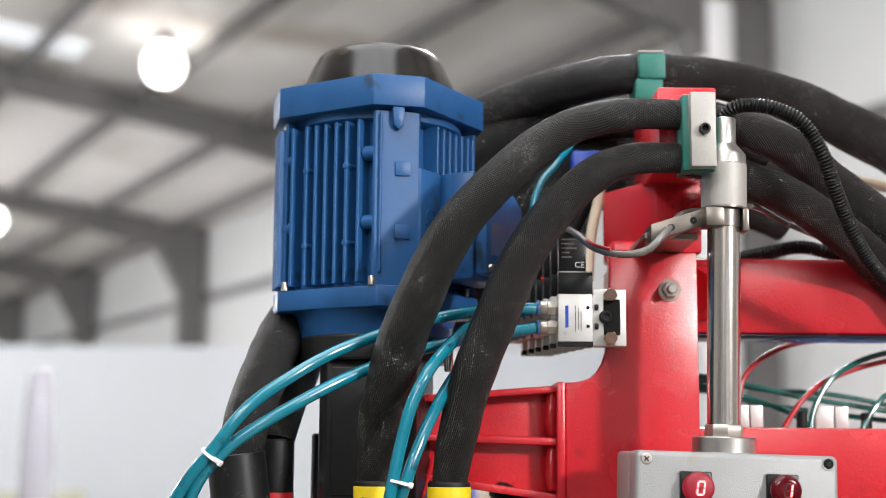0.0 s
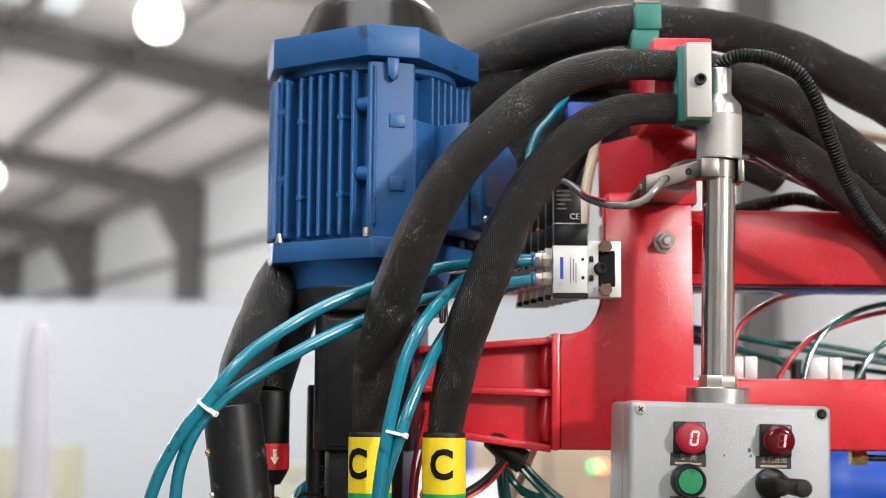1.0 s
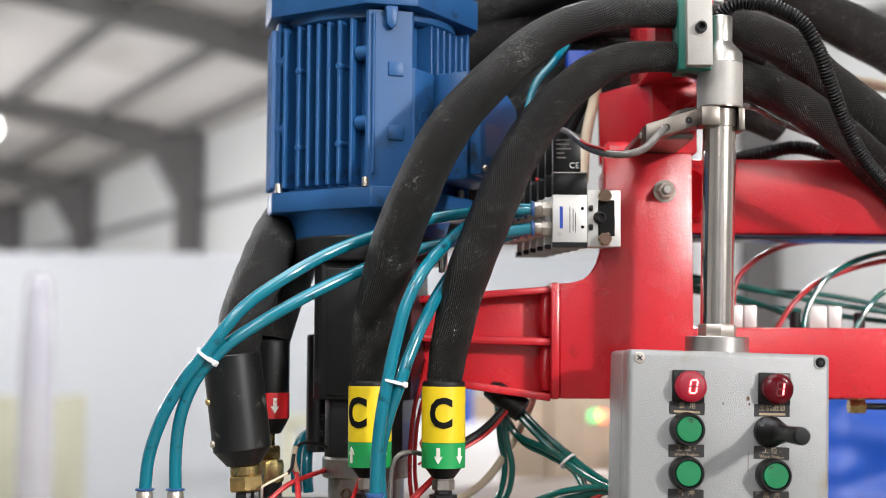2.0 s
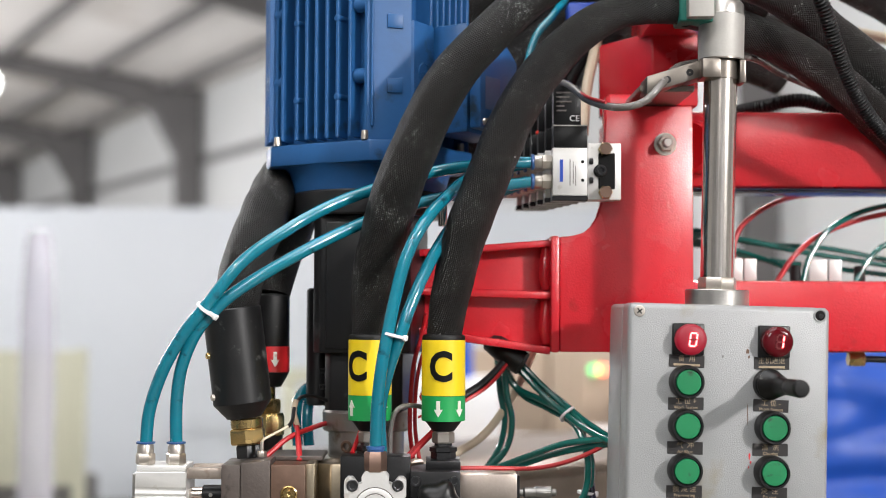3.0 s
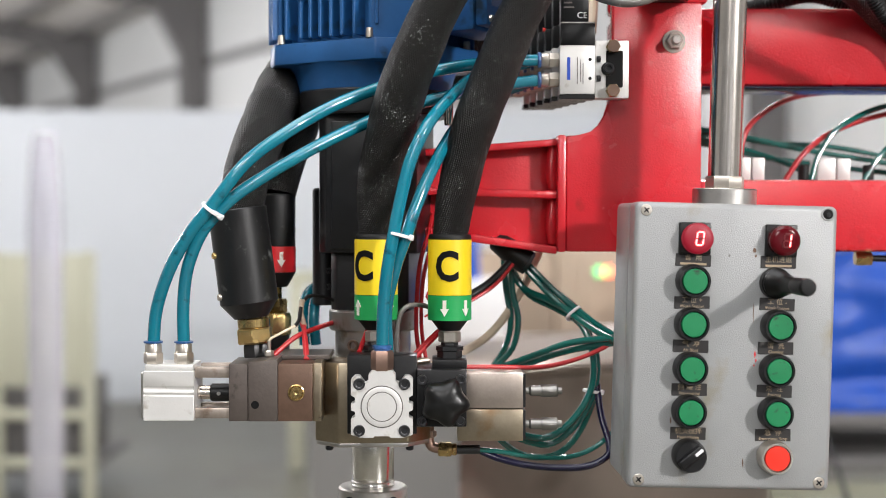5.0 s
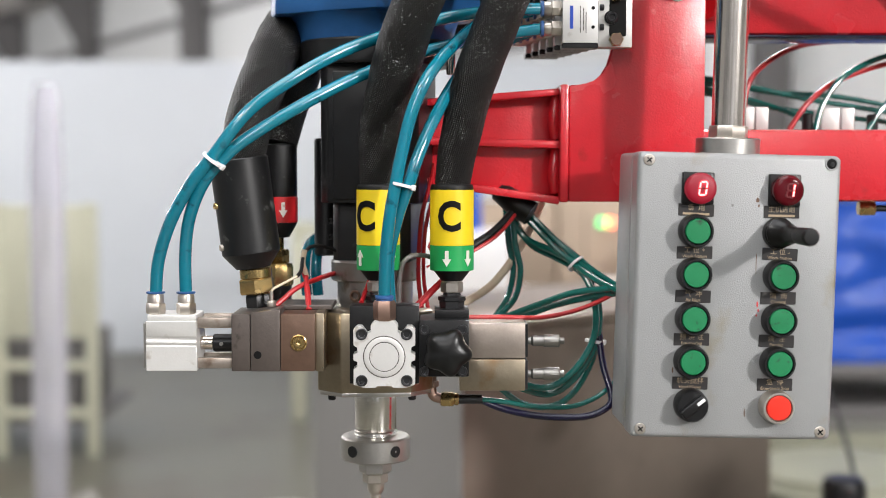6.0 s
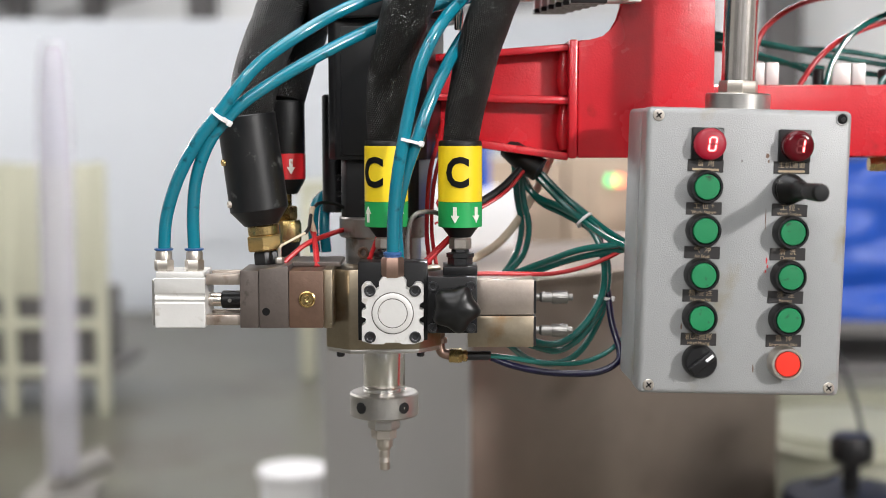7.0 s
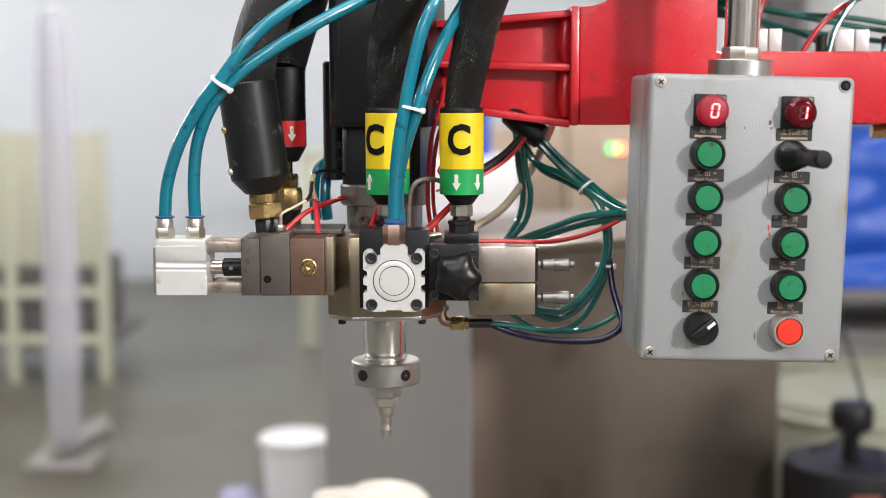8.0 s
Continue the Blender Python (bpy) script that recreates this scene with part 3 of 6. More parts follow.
for z in (1.795, 1.7315):
    bm = box(bm_new(), (-0.002, -0.1030, z - 0.0072), (0.0135, -0.098, z + 0.0072), 0.0008, 2, CORN)
    part("lug", bm, M_BLUE, motor)
bm = box(bm_new(), (-0.0185, -0.1045, 1.690), (-0.0155, -0.095, 1.85), 0.001, 1, CORN)
part("corner_rib", bm, M_BLUE, motor)
# flat panel with two round badges, and the terminal box
bm = box(bm_new(), (0.070, -0.056, 1.684), (0.0905, -0.018, 1.797), 0.002, 2, MOT)
part("side_panel", bm, M_BLUE, motor)
for z in (1.747, 1.709):
    bm = lathe(bm_new(), [(0.0105, 0), (0.0105, 0.0006), (0.0095, 0.0012), (0.0088, 0.0006), (0.0, 0.0005)], MOT @ Matrix.Translation((0.0905, -0.038, z)) @ Matrix.Rotation(radians(90), 4, "Y"), 28)
    badge = part("badge", bm, M_BLUE, motor)
    bm = box(bm_new(), (0.0908, -0.043, z - 0.0012), (0.0918, -0.033, z + 0.0012), 0.0004, 1, MOT)
    part("badge_mark", bm, M_BLUE, badge)
terminal = part("terminal_box", box(bm_new(), (0.086, -0.017, 1.688), (0.128, 0.062, 1.798), 0.004, 2, MOT), M_BLUE, motor)
bm = bm_new()
prism(bm, [(-0.015, 1.692), (0.028, 1.692), (0.062, 1.718), (0.062, 1.768), (0.022, 1.794), (-0.015, 1.794)], 0.1285, 0.142, MOT @ Matrix(((0, 0, 1, 0), (1, 0, 0, 0), (0, 1, 0, 0), (0, 0, 0, 1))), 0.003)
part("lid", bm, M_BLUE, terminal)
bm = box(bm_new(), (0.1415, -0.006, 1.712), (0.1424, 0.024, 1.745), 0.0002, 1, MOT)
part("rating_plate", bm, material("faded_plate", (0.055, 0.10, 0.20), 0.45), terminal, "faded blue rating plate")
bm = screw(bm_new(), MOT @ Vector((0.142, -0.008, 1.699)), MOT.to_3x3() @ Vector((1, 0, 0)), 0.0035, 0.003)
part("lid_screw", bm, M_NICKEL, terminal, "bright lid screw")
# end flange with its step, screws and cone
bm = prism(bm_new(), square(0.0885, 0.061), 1.657, 1.678, MOT, 0.002)
part("end_flange", bm, M_BLUE, motor)
for x, y in ((-0.0535, -0.0868), (0.0535, -0.0868), (0.081, 0.05), (0.080, -0.056)):
    bm = bm_new()
    screw(bm, MOT @ Vector((x, y, 1.678)), (0, 0, 1), 0.0036, 0.009)
    part("flange_screw", bm, M_NICKEL, motor, "bright socket screw")
bm = lathe(bm_new(), [(0.0885, 1.658), (0.0835, 1.652), (0.080, 1.640), (0.0785, 1.631)], Matrix.Translation((AX, AY, 0)), 64)
part("mounting_cone", bm, M_BLUE, motor)

# ---- drive housing ----
drive = thing("drive_housing", "black anodised drive housing between motor and head", "drive housing", (AX, 1.38, 1.367))
bm = lathe(bm_new(), [(0.0755, 1.607), (0.077, 1.609), (0.077, 1.630), (0.0755, 1.632)], Matrix.Translation((AX, 1.40, 0)), 48)
part("flange", bm, M_ANODISED, drive)
DRV = Matrix.Translation((AX + 0.004, 1.385, 0)) @ Matrix.Rotation(radians(-12), 4, "Z")
bm = prism(bm_new(), square(0.050, 0.040), 1.470, 1.608, DRV, 0.002)
part("upper_housing", bm, M_ANODISED, drive)
for y0, z0, z1 in ((-0.016, 1.485, 1.498), (-0.016, 1.525, 1.58)):
    bm = box(bm_new(), (-0.0512, y0, z0), (-0.047, y0 + 0.014, z1), 0.001, 1, DRV)
    part("side_slot", bm, M_INK, drive, "dark slot in the housing's side")
bm = box(bm_new(), (-0.034, -0.0525, 1.474), (0.036, -0.049, 1.60), 0.0015, 2, DRV)
part("front_cover", bm, M_ANODISED, drive)
bm = prism(bm_new(), square(0.040, 0.032), 1.412, 1.471, DRV, 0.002)
part("lower_housing", bm, M_ANODISED, drive)
bm = rod(bm_new(), (AX - 0.052, 1.40, 1.415), (AX - 0.052, 1.40, 1.535), 0.0115, 20, 0.002)
part("side_tube", bm, M_ANODISED, drive)
bm = rod(bm_new(), (0.022, 1.345, 1.596), (0.022, 1.345, 1.625), 0.0045, 16, 0.001)
part("guide_pin", bm, M_CHROME, drive, "bright steel pin")
for z in (1.482, 1.466):
    bm = screw(bm_new(), DRV @ Vector((-0.041, -0.034, z - 0.03)), (-0.5, -0.85, 0), 0.0028, 0.003)
    part("housing_screw", bm, M_DARKMETAL, drive)
bm = lathe(bm_new(), [(0.043, 1.392), (0.0445, 1.394), (0.0445, 1.411), (0.043, 1.413)], Matrix.Translation((AX, 1.375, 0)), 48)
part("collar", bm, M_NECK, drive)
bm = lathe(bm_new(), [(0.038, 1.366), (0.038, 1.393)], Matrix.Translation((AX, 1.37, 0)), 48)
part("neck", bm, M_NECK, drive)
bm = screw(bm_new(), (-0.071, 1.339, 1.379), (-0.35, -0.9, 0), 0.006, 0.005)
part("neck_plug", bm, M_BROWN, drive, "rusty plug screw")

# ---- mixing head ----
head = thing("mixer_unit", "tarnished steel mixing head block with side valves", "mixing head", (AX, 1.36, 1.288))
bm = prism(bm_new(), square(0.056, 0.034), 1.289, 1.3665, Matrix.Translation((AX, 1.352, 0)) @ Matrix.Rotation(radians(4), 4, "Z"), 0.0018)
part("head_block", bm, M_OLIVE, head)
bm = prism(bm_new(), square(0.0545, 0.033), 1.285, 1.2895, Matrix.Translation((AX, 1.352, 0)) @ Matrix.Rotation(radians(4), 4, "Z"), 0.001)
part("base_plate", bm, M_STEEL, head)
for x in (-0.094, -0.016):
    bm = rod(bm_new(), (x, 1.318, 1.286), (x, 1.318, 1.279), 0.004, 16, 0.001)
    part("bottom_screw", bm, M_DARKMETAL, head)
# left side blocks, joined to the head
bm = box(bm_new(), (-0.1832, 1.262, 1.3155), (-0.1655, 1.325, 1.3690), 0.0008, 2)
part("end_block", bm, M_GREYSTEEL, head)
bm = bm_new()
prism(bm, [(-0.1652, 1.3155), (-0.1378, 1.3155), (-0.1378, 1.3735), (-0.1652, 1.3705)], 1.2605, 1.328, flat, 0.0008)
blk = part("valve_block", bm, M_GREYSTEEL, head)
bm = lathe(bm_new(), [(0.0037, 0), (0.0037, 0.0004), (0.0034, 0.0004), (0, 0.0003)], axis((-0.1587, 1.2606, 1.331), (-0.1587, 0, 1.331))[0], 18)
part("bore", bm, M_INK, blk, "small dark bore")
bm = box(bm_new(), (-0.1375, 1.2615, 1.3155), (-0.1056, 1.33, 1.3690), 0.0008, 2)
brown = part("side_block", bm, M_BROWN, head, "brown steel block")
bm = lathe(bm_new(), [(0.0078, 0), (0.0078, 0.0016), (0.0066, 0.0022), (0.0056, 0.0012), (0.0038, 0.0012), (0.0036, 0.003), (0.0022, 0.003), (0, 0.001)], axis((-0.1205, 1.2616, 1.3425), (-0.1205, 0, 1.3425))[0], 28)
part("plug", bm, M_BRASS, brown, "brass plug")
bm = box(bm_new(), (-0.1058, 1.268, 1.3145), (-0.0975, 1.335, 1.3695), 0.0008, 2)
part("spacer_plate", bm, M_OLIVE, head)
bm = box(bm_new(), (-0.152, 1.30, 1.3690), (-0.092, 1.36, 1.3735), 0.001, 1)
part("top_plate", bm, M_GREYSTEEL, head)
# front plate and black valve block
bm = box(bm_new(), (-0.0735, 1.2665, 1.303), (-0.0085, 1.296, 1.3765), 0.001, 2)
part("front_plate", bm, M_BLACK, head)
bm = box(bm_new(), (-0.0085, 1.2605, 1.3105), (0.0380, 1.325, 1.3635), 0.0012, 2)
val = part("black_valve_block", bm, M_BLACK, head)
for x in (-0.0035, 0.0322):
    for z in (1.3155, 1.3545):
        bm = screw(bm_new(), (x, 1.2606, z), (0, -1, 0), 0.0048, 0.0028)
        part("socket_screw", bm, M_SCREW, val)


def lobes(a):
    return 1 + 0.105 * math.cos(5 * a + 0.6)


bm = lathe(bm_new(), [(0.0165, 0), (0.0205, 0.002), (0.0212, 0.007), (0.0205, 0.012), (0.0180, 0.0160), (0.0135, 0.0185), (0.008, 0.0198), (0.003, 0.0202), (0, 0.0203)], axis((0.0178, 1.2606, 1.3345), (0.0178, 0, 1.3345))[0], 60, lobes)
part("star_knob", bm, M_GLOSSBLACK, val, "glossy black five-lobed knob")
bm = box(bm_new(), (0.006, 1.275, 1.3630), (0.0385, 1.32, 1.3715), 0.001, 2)
part("port_plate", bm, M_BLACK, val)
# adjuster blocks with two micrometer heads
for z0, z1, zm in ((1.3225, 1.3565, 1.3378), (1.2912, 1.3215, 1.3055)):
    bm = box(bm_new(), (0.030, 1.298, z0), (0.0930, 1.345, z1), 0.0007, 2)
    ab = part("adjuster_block", bm, M_OLIVE if z0 < 1.3 else M_WORNSTEEL, head)
    bm = box(bm_new(), (0.0928, 1.299, z0 + 0.001), (0.0955, 1.344, z1 - 0.001), 0.0005, 1)
    part("end_cap", bm, M_DARKMETAL, ab)
    mm = axis((0.0953, 1.312, zm), (1, 1.312, zm))[0]
    bm = lathe(bm_new(), [(0.0035, 0), (0.0035, 0.004), (0.0052, 0.006), (0.0052, 0.0165), (0.0048, 0.0168)], mm, 24)
    mic = part("micrometer_barrel", bm, M_MICRO, ab, "satin micrometer barrel")
    bm = lathe(bm_new(), [(0.0058, 0.0162), (0.0062, 0.0168), (0.0062, 0.031), (0.0056, 0.0318), (0.0034, 0.0318), (0.0034, 0.036), (0.0028, 0.0365), (0, 0.0365)], mm, 40, lambda a: 1 + 0.02 * math.cos(20 * a))
    part("thimble", bm, M_MICRO, mic)
# white square cylinder on the front
front = thing("front_air_cylinder", "white anodised square pneumatic cylinder on black plate", "pneumatic cylinder", (-0.0405, 1.258, 1.301))
bm = bm_new()
half = 0.0285
o = [(-0.0195, -half), (-0.008, -half), (-0.007, -half + 0.002), (0.007, -half + 0.002), (0.008, -half), (0.0195, -half), (half, -half + 0.003)]
notch = [(half, -0.011), (half - 0.004, -0.009), (half - 0.004, -0.004), (half, -0.003), (half, 0.003), (half - 0.004, 0.004), (half - 0.004, 0.009), (half, 0.011), (half, half - 0.003)]
top = [(half - 0.003, half), (0.021, half), (0.016, half - 0.007), (0.012, half - 0.005), (0.0125, half + 0.001), (0.009, half + 0.0055), (-0.009, half + 0.0055), (-0.0125, half + 0.001), (-0.012, half - 0.005), (-0.016, half - 0.007), (-0.021, half), (-half + 0.003, half)]
left = [(-x, y) for x, y in notch[::-1]]
outline = o + notch + top + left + [(-half, -half + 0.003)]
prism(bm, outline, 0, 0.018, Matrix.Translation((-0.0405, 1.2665, 1.3305)) @ Matrix.Rotation(radians(90), 4, "X"), 0.0003, 1)
body = part("cylinder_body", bm, M_ALUWHITE, front)
fm = axis((-0.0405, 1.2485, 1.331), (-0.0405, 0, 1.331))[0]
bm = lathe(bm_new(), [(0.0186, -0.001), (0.0186, 0.0008), (0.0180, 0.0011), (0.0140, 0.0011), (0.0138, 0.0004), (0.0132, 0.0004), (0.0130, 0.0010), (0, 0.0012)], fm, 56)
part("end_cap_ring", bm, M_ALUWHITE, body)
for r0, r1, h in ((0.0186, 0.0196, 0.0003), (0.0131, 0.0139, 0.0007)):
    part("groove", lathe(bm_new(), [(r0, -0.0005), (r0, h), (r1, h), (r1, -0.0005)], fm, 56), M_GREYCABLE, body, "dark groove in the cylinder face")
for x in (-0.0208, 0.0208):
    for z in (-0.0215, 0.0215):
        bm = screw(bm_new(), (-0.0405 + x, 1.2487, 1.3305 + z), (0, -1, 0), 0.0054, 0.0022)
        part("socket_screw", bm, M_SCREW, front, "black socket screw")
bm = nut(bm_new(), (-0.0405, 1.256, 1.3640), (-0.0405, 1.256, 1.3825), 0.0106)
part("port_fitting", bm, M_COPPER, front, "coppery hexagon port fitting")
bm = lathe(bm_new(), [(0.008, 1.3825), (0.008, 1.384), (0.0088, 1.3845), (0.0088, 1.3868), (0.0070, 1.3875)], Matrix.Translation((-0.0405, 1.256, 0)), 24)
part("release_ring", bm, M_RING, front, "blue release ring")

# left pneumatic cylinder with its guide rods
side_cyl = thing("side_air_cylinder", "pale aluminium compact cylinder with guide rods", "pneumatic cylinder", (-0.24, 1.285, 1.316))
bm = bm_new()
prof = [(1.2605, 1.316), (1.31, 1.316), (1.31, 1.3625), (1.2605, 1.3625), (1.2605, 1.3485), (1.2625, 1.347), (1.2625, 1.3445), (1.2605, 1.3435), (1.2605, 1.3415), (1.262, 1.341), (1.262, 1.3395), (1.2605, 1.339)]
prism(bm, prof, -0.2625, -0.2155, Matrix(((0, 0, 1, 0), (1, 0, 0, 0), (0, 1, 0, 0), (0, 0, 0, 1))), 0.0005, 1)
sb = part("cylinder_body", bm, M_ALUWHITE, side_cyl)
bm = box(bm_new(), (-0.2615, 1.263, 1.3624), (-0.2165, 1.308, 1.3680), 0.001, 2)
part("port_rail", bm, M_ALUWHITE, side_cyl)
bm = box(bm_new(), (-0.2655, 1.264, 1.3175), (-0.2626, 1.308, 1.361), 0.001, 1)
part("rear_cap", bm, M_STEEL, side_cyl)
for x in (-0.2560, -0.2275):
    bm = nut(bm_new(), (x, 1.276, 1.368), (x, 1.276, 1.3785), 0.0092)
    ft = part("push_fitting", bm, M_NICKEL, side_cyl, "nickel push-in fitting")
    bm = lathe(bm_new(), [(0.0078, 1.3785), (0.0078, 1.385), (0.0070, 1.3865), (0.0070, 1.3872)], Matrix.Translation((x, 1.276, 0)), 24)
    part("sleeve", bm, M_NICKEL, ft)
    bm = lathe(bm_new(), [(0.0086, 1.3872), (0.0090, 1.3878), (0.0090, 1.3888), (0.0072, 1.3893)], Matrix.Translation((x, 1.276, 0)), 24)
    part("release_ring", bm, M_RING, ft)
for z in (1.3555, 1.3175):
    for y in (1.266, 1.300):
        bm = box(bm_new(), (-0.2156, y, z), (-0.1831, y + 0.009, z + 0.010), 0.0010, 2)
        part("spacer_bar", bm, M_WORNSTEEL, side_cyl, "brownish nickel spacer bar")
bm = rod(bm_new(), (-0.2156, 1.285, 1.3395), (-0.203, 1.285, 1.3395), 0.0066, 20, 0.0008)
part("piston_rod", bm, M_CHROME, side_cyl, "bright piston rod")
bm = rod(bm_new(), (-0.2035, 1.285, 1.3395), (-0.1831, 1.285, 1.3395), 0.0085, 24, 0.0012)
cp = part("coupling", bm, M_BLACK, side_cyl, "black rod coupling")
bm = rod(bm_new(), (-0.195, 1.2765, 1.3395), (-0.195, 1.2755, 1.3395), 0.0018, 14)
part("cross_pin", bm, M_STEEL, cp)

# nozzle below the head
nozzle = thing("mixing_nozzle", "bright machined steel mixing nozzle with clamp collar", "nozzle", (AX, 1.36, 1.156))
NZ = Matrix.Translation((AX + 0.0005, 1.36, 0))
bm = lathe(bm_new(), [(0.0205, 1.236), (0.0215, 1.237), (0.0215, 1.238), (0.0205, 1.239), (0.0215, 1.240), (0.0215, 1.241), (0.0205, 1.242), (0.0210, 1.243), (0.0210, 1.283), (0.024, 1.284), (0.024, 1.286)], NZ, 48)
part("tube", bm, M_NOZZLE, nozzle)
bm = lathe(bm_new(), [(0.033, 1.2125), (0.0345, 1.214), (0.0345, 1.2345), (0.033, 1.236), (0.024, 1.2362)], NZ, 56)
collar = part("clamp_collar", bm, M_STEEL, nozzle)
for a in (-128, -52):
    w = Vector((math.cos(radians(a)), math.sin(radians(a)), 0))
    p = Vector((AX, 1.36, 1.2245)) + w * 0.0335
    bm = lathe(bm_new(), [(0.0058, 0), (0.0058, 0.0014), (0.0050, 0.0016), (0, 0.0012)], axis(p, p + w)[0], 22)
    part("spanner_hole", bm, M_DARKMETAL, collar)
bm = nut(bm_new(), (AX, 1.36, 1.198), (AX, 1.36, 1.2125), 0.0165)
part("hex_shoulder", bm, M_STEEL, nozzle)
bm = nut(bm_new(), (AX, 1.36, 1.188), (AX, 1.36, 1.198), 0.0128)
part("hex_nut", bm, M_NICKEL, nozzle)
bm = lathe(bm_new(), [(0.0050, 1.156), (0.0056, 1.157), (0.0052, 1.1625), (0.0058, 1.1635), (0.0052, 1.169), (0.0058, 1.170), (0.0054, 1.176), (0.0075, 1.179), (0.0085, 1.181), (0.0085, 1.188)], NZ, 28)
part("hose_barb", bm, M_NICKEL, nozzle)

# ---- control box on its post ----
BOXM = Matrix.Translation((0.2780, 1.225, 1.3884)) @ Matrix.Rotation(radians(2), 4, "Z") @ Matrix.Rotation(radians(1.45), 4, "Y")
panel = thing("control_box", "grey hammertone control box with green push buttons", "control box", m=BOXM)
HW, HH, DEEP = 0.0925, 0.1296, 0.105
bm = bm_new()
box(bm, (-HW, 0, -HH), (HW, 0.034, HH), 0.0055, 4)
part("lid", bm, M_GREY, panel, local=True)
bm = bm_new()
box(bm, (-HW + 0.0008, 0.0345, -HH + 0.0008), (HW - 0.0008, DEEP, HH - 0.0008), 0.005, 3)
part("case", bm, M_GREY, panel, local=True)
part("gasket", box(bm_new(), (-HW + 0.003, 0.028, -HH + 0.003), (HW - 0.003, 0.042, HH - 0.003), 0.001, 1), M_INK, panel, "dark gasket in the seam", local=True)
FRONT = Matrix.Rotation(radians(90), 4, "X")  # x right, y up, z towards the front
for x, z, filled in ((-HW + 0.0097, HH - 0.0076, 1), (HW - 0.0097, HH - 0.0072, 0), (-HW + 0.0097, -HH + 0.0082, 1), (HW - 0.0101, -HH + 0.0080, 1)):
    m = Matrix.Translation((x, 0, z)) @ FRONT
    if filled:
        bm = lathe(bm_new(), [(0.0052, -0.001), (0.0052, 0.0004), (0.0046, 0.0010), (0, 0.0014)], m, 24)
        sc = part("lid_screw", bm, M_NICKEL, panel, "bright cross-head screw", local=True)
        for turn in (40, 130):
            bm = box(bm_new(), (-0.003, -0.0006, 0.0009), (0.003, 0.0006, 0.0016), 0, 1, m @ Matrix.Rotation(radians(turn), 4, "Z"))
            part("slot", bm, M_INK, sc, local=True)
    else:
        bm = lathe(bm_new(), [(0.0056, -0.001), (0.0056, 0.0003), (0.0050, 0.0005), (0, 0.0005)], m, 24)
        hole = part("screw_hole", bm, M_INK, panel, "empty dark screw hole", local=True)
        bm = lathe(bm_new(), [(0.0060, -0.001), (0.0060, 0.0007), (0.0054, 0.0011), (0.0047, 0.0009), (0.0045, 0.0002)], m, 28)
        part("rim", bm, M_GREY, hole, "painted rim", local=True)
        bm = lathe(bm_new(), [(0.0022, 0.0002), (0.0020, 0.0008), (0, 0.0010)], m @ Matrix.Translation((0.0008, -0.0005, 0)), 16)
        part("sunk_screw", bm, M_DARKMETAL, hole, "dark sunken screw end", local=True)
XL, XR = -0.0389, 0.0398
ROWZ = (0.0976, 0.0594, 0.0204, -0.0196, -0.0583, -0.0980)
LABZ = (0.0780, 0.0397, 0.0000, -0.0391, -0.0789)


def seven(parent, m, lit):
    """A seven-segment digit; lit names the glowing segments."""
    w, h, t = 0.0030, 0.0058, 0.0016
    places = {"a": (0, h, 0), "b": (w, h / 2, 1), "c": (w, -h / 2, 1), "d": (0, -h, 0), "e": (-w, -h / 2, 1), "f": (-w, h / 2, 1), "g": (0, 0, 0)}
    slant = Matrix(((1, 0.12, 0, 0), (0, 1, 0, 0), (0, 0, 1, 0), (0, 0, 0, 1)))
    for key, (x, y, up) in places.items():
        sx, sy = (t / 2, h / 2 - 0.0005) if up else (w - 0.0004, t / 2)
        bm = box(bm_new(), (x - sx, y - sy, 0), (x + sx, y + sy, 0.0006), 0.0002, 1, m @ slant)
        part("segment", bm, M_SEG if key in lit else M_SEGOFF, parent, "glowing red segment" if key in lit else "", local=True)


for x, lit in ((XL + 0.0005, "abcdef"), (XR + 0.0004, "bc")):
    bm = box(bm_new(), (x - 0.0145, -0.0045, ROWZ[0] - 0.0145), (x + 0.0145, 0.001, ROWZ[0] + 0.0145), 0.0015, 2)
    disp = part("digit_display", bm, M_BLACK, panel, "black display with red glowing digit", local=True)
    m = Matrix.Translation((x + 0.001, -0.0044, ROWZ[0])) @ FRONT
    bm = lathe(bm_new(), [(0.0140, -0.001), (0.0140, 0.0065), (0.0136, 0.0080), (0.0122, 0.0093), (0.0095, 0.0101), (0.005, 0.0105), (0, 0.0106)], m, 40)
    part("lens", bm, M_LENSLIT if len(lit) > 3 else M_LENS, disp, "glowing red round lens" if len(lit) > 3 else "dark red round lens", local=True)
    seven(disp, m @ Matrix.Translation((0.0008, 0, 0.0106)), lit)


def button(x, z, mat, label, bezel):
    m = Matrix.Translation((x - 0.0009, 0, z)) @ FRONT
    bm = lathe(bm_new(), [(0.0150, -0.001), (0.0153, 0.003), (0.0149, 0.013), (0.0140, 0.0155), (0.0123, 0.0155), (0.0119, 0.0125), (0, 0.0125)], m, 40)
    b = part("push_button", bm, bezel, panel, label, local=True)
    bm = lathe(bm_new(), [(0.0113, 0.011), (0.0113, 0.0148), (0.0106, 0.0157), (0, 0.0160)], m, 40)
    part("cap", bm, mat, b, local=True)
    return b


for r in (1, 2, 3, 4):
    button(XL, ROWZ[r], M_GREENBTN, "round green push button with black bezel", M_BLACK)
for r in (2, 3, 4):
    button(XR, ROWZ[r], M_GREENBTN, "round green push button with black bezel", M_BLACK)
button(XR + 0.0006, ROWZ[5], M_REDBTN, "round red push button with bright bezel", M_NICKEL)
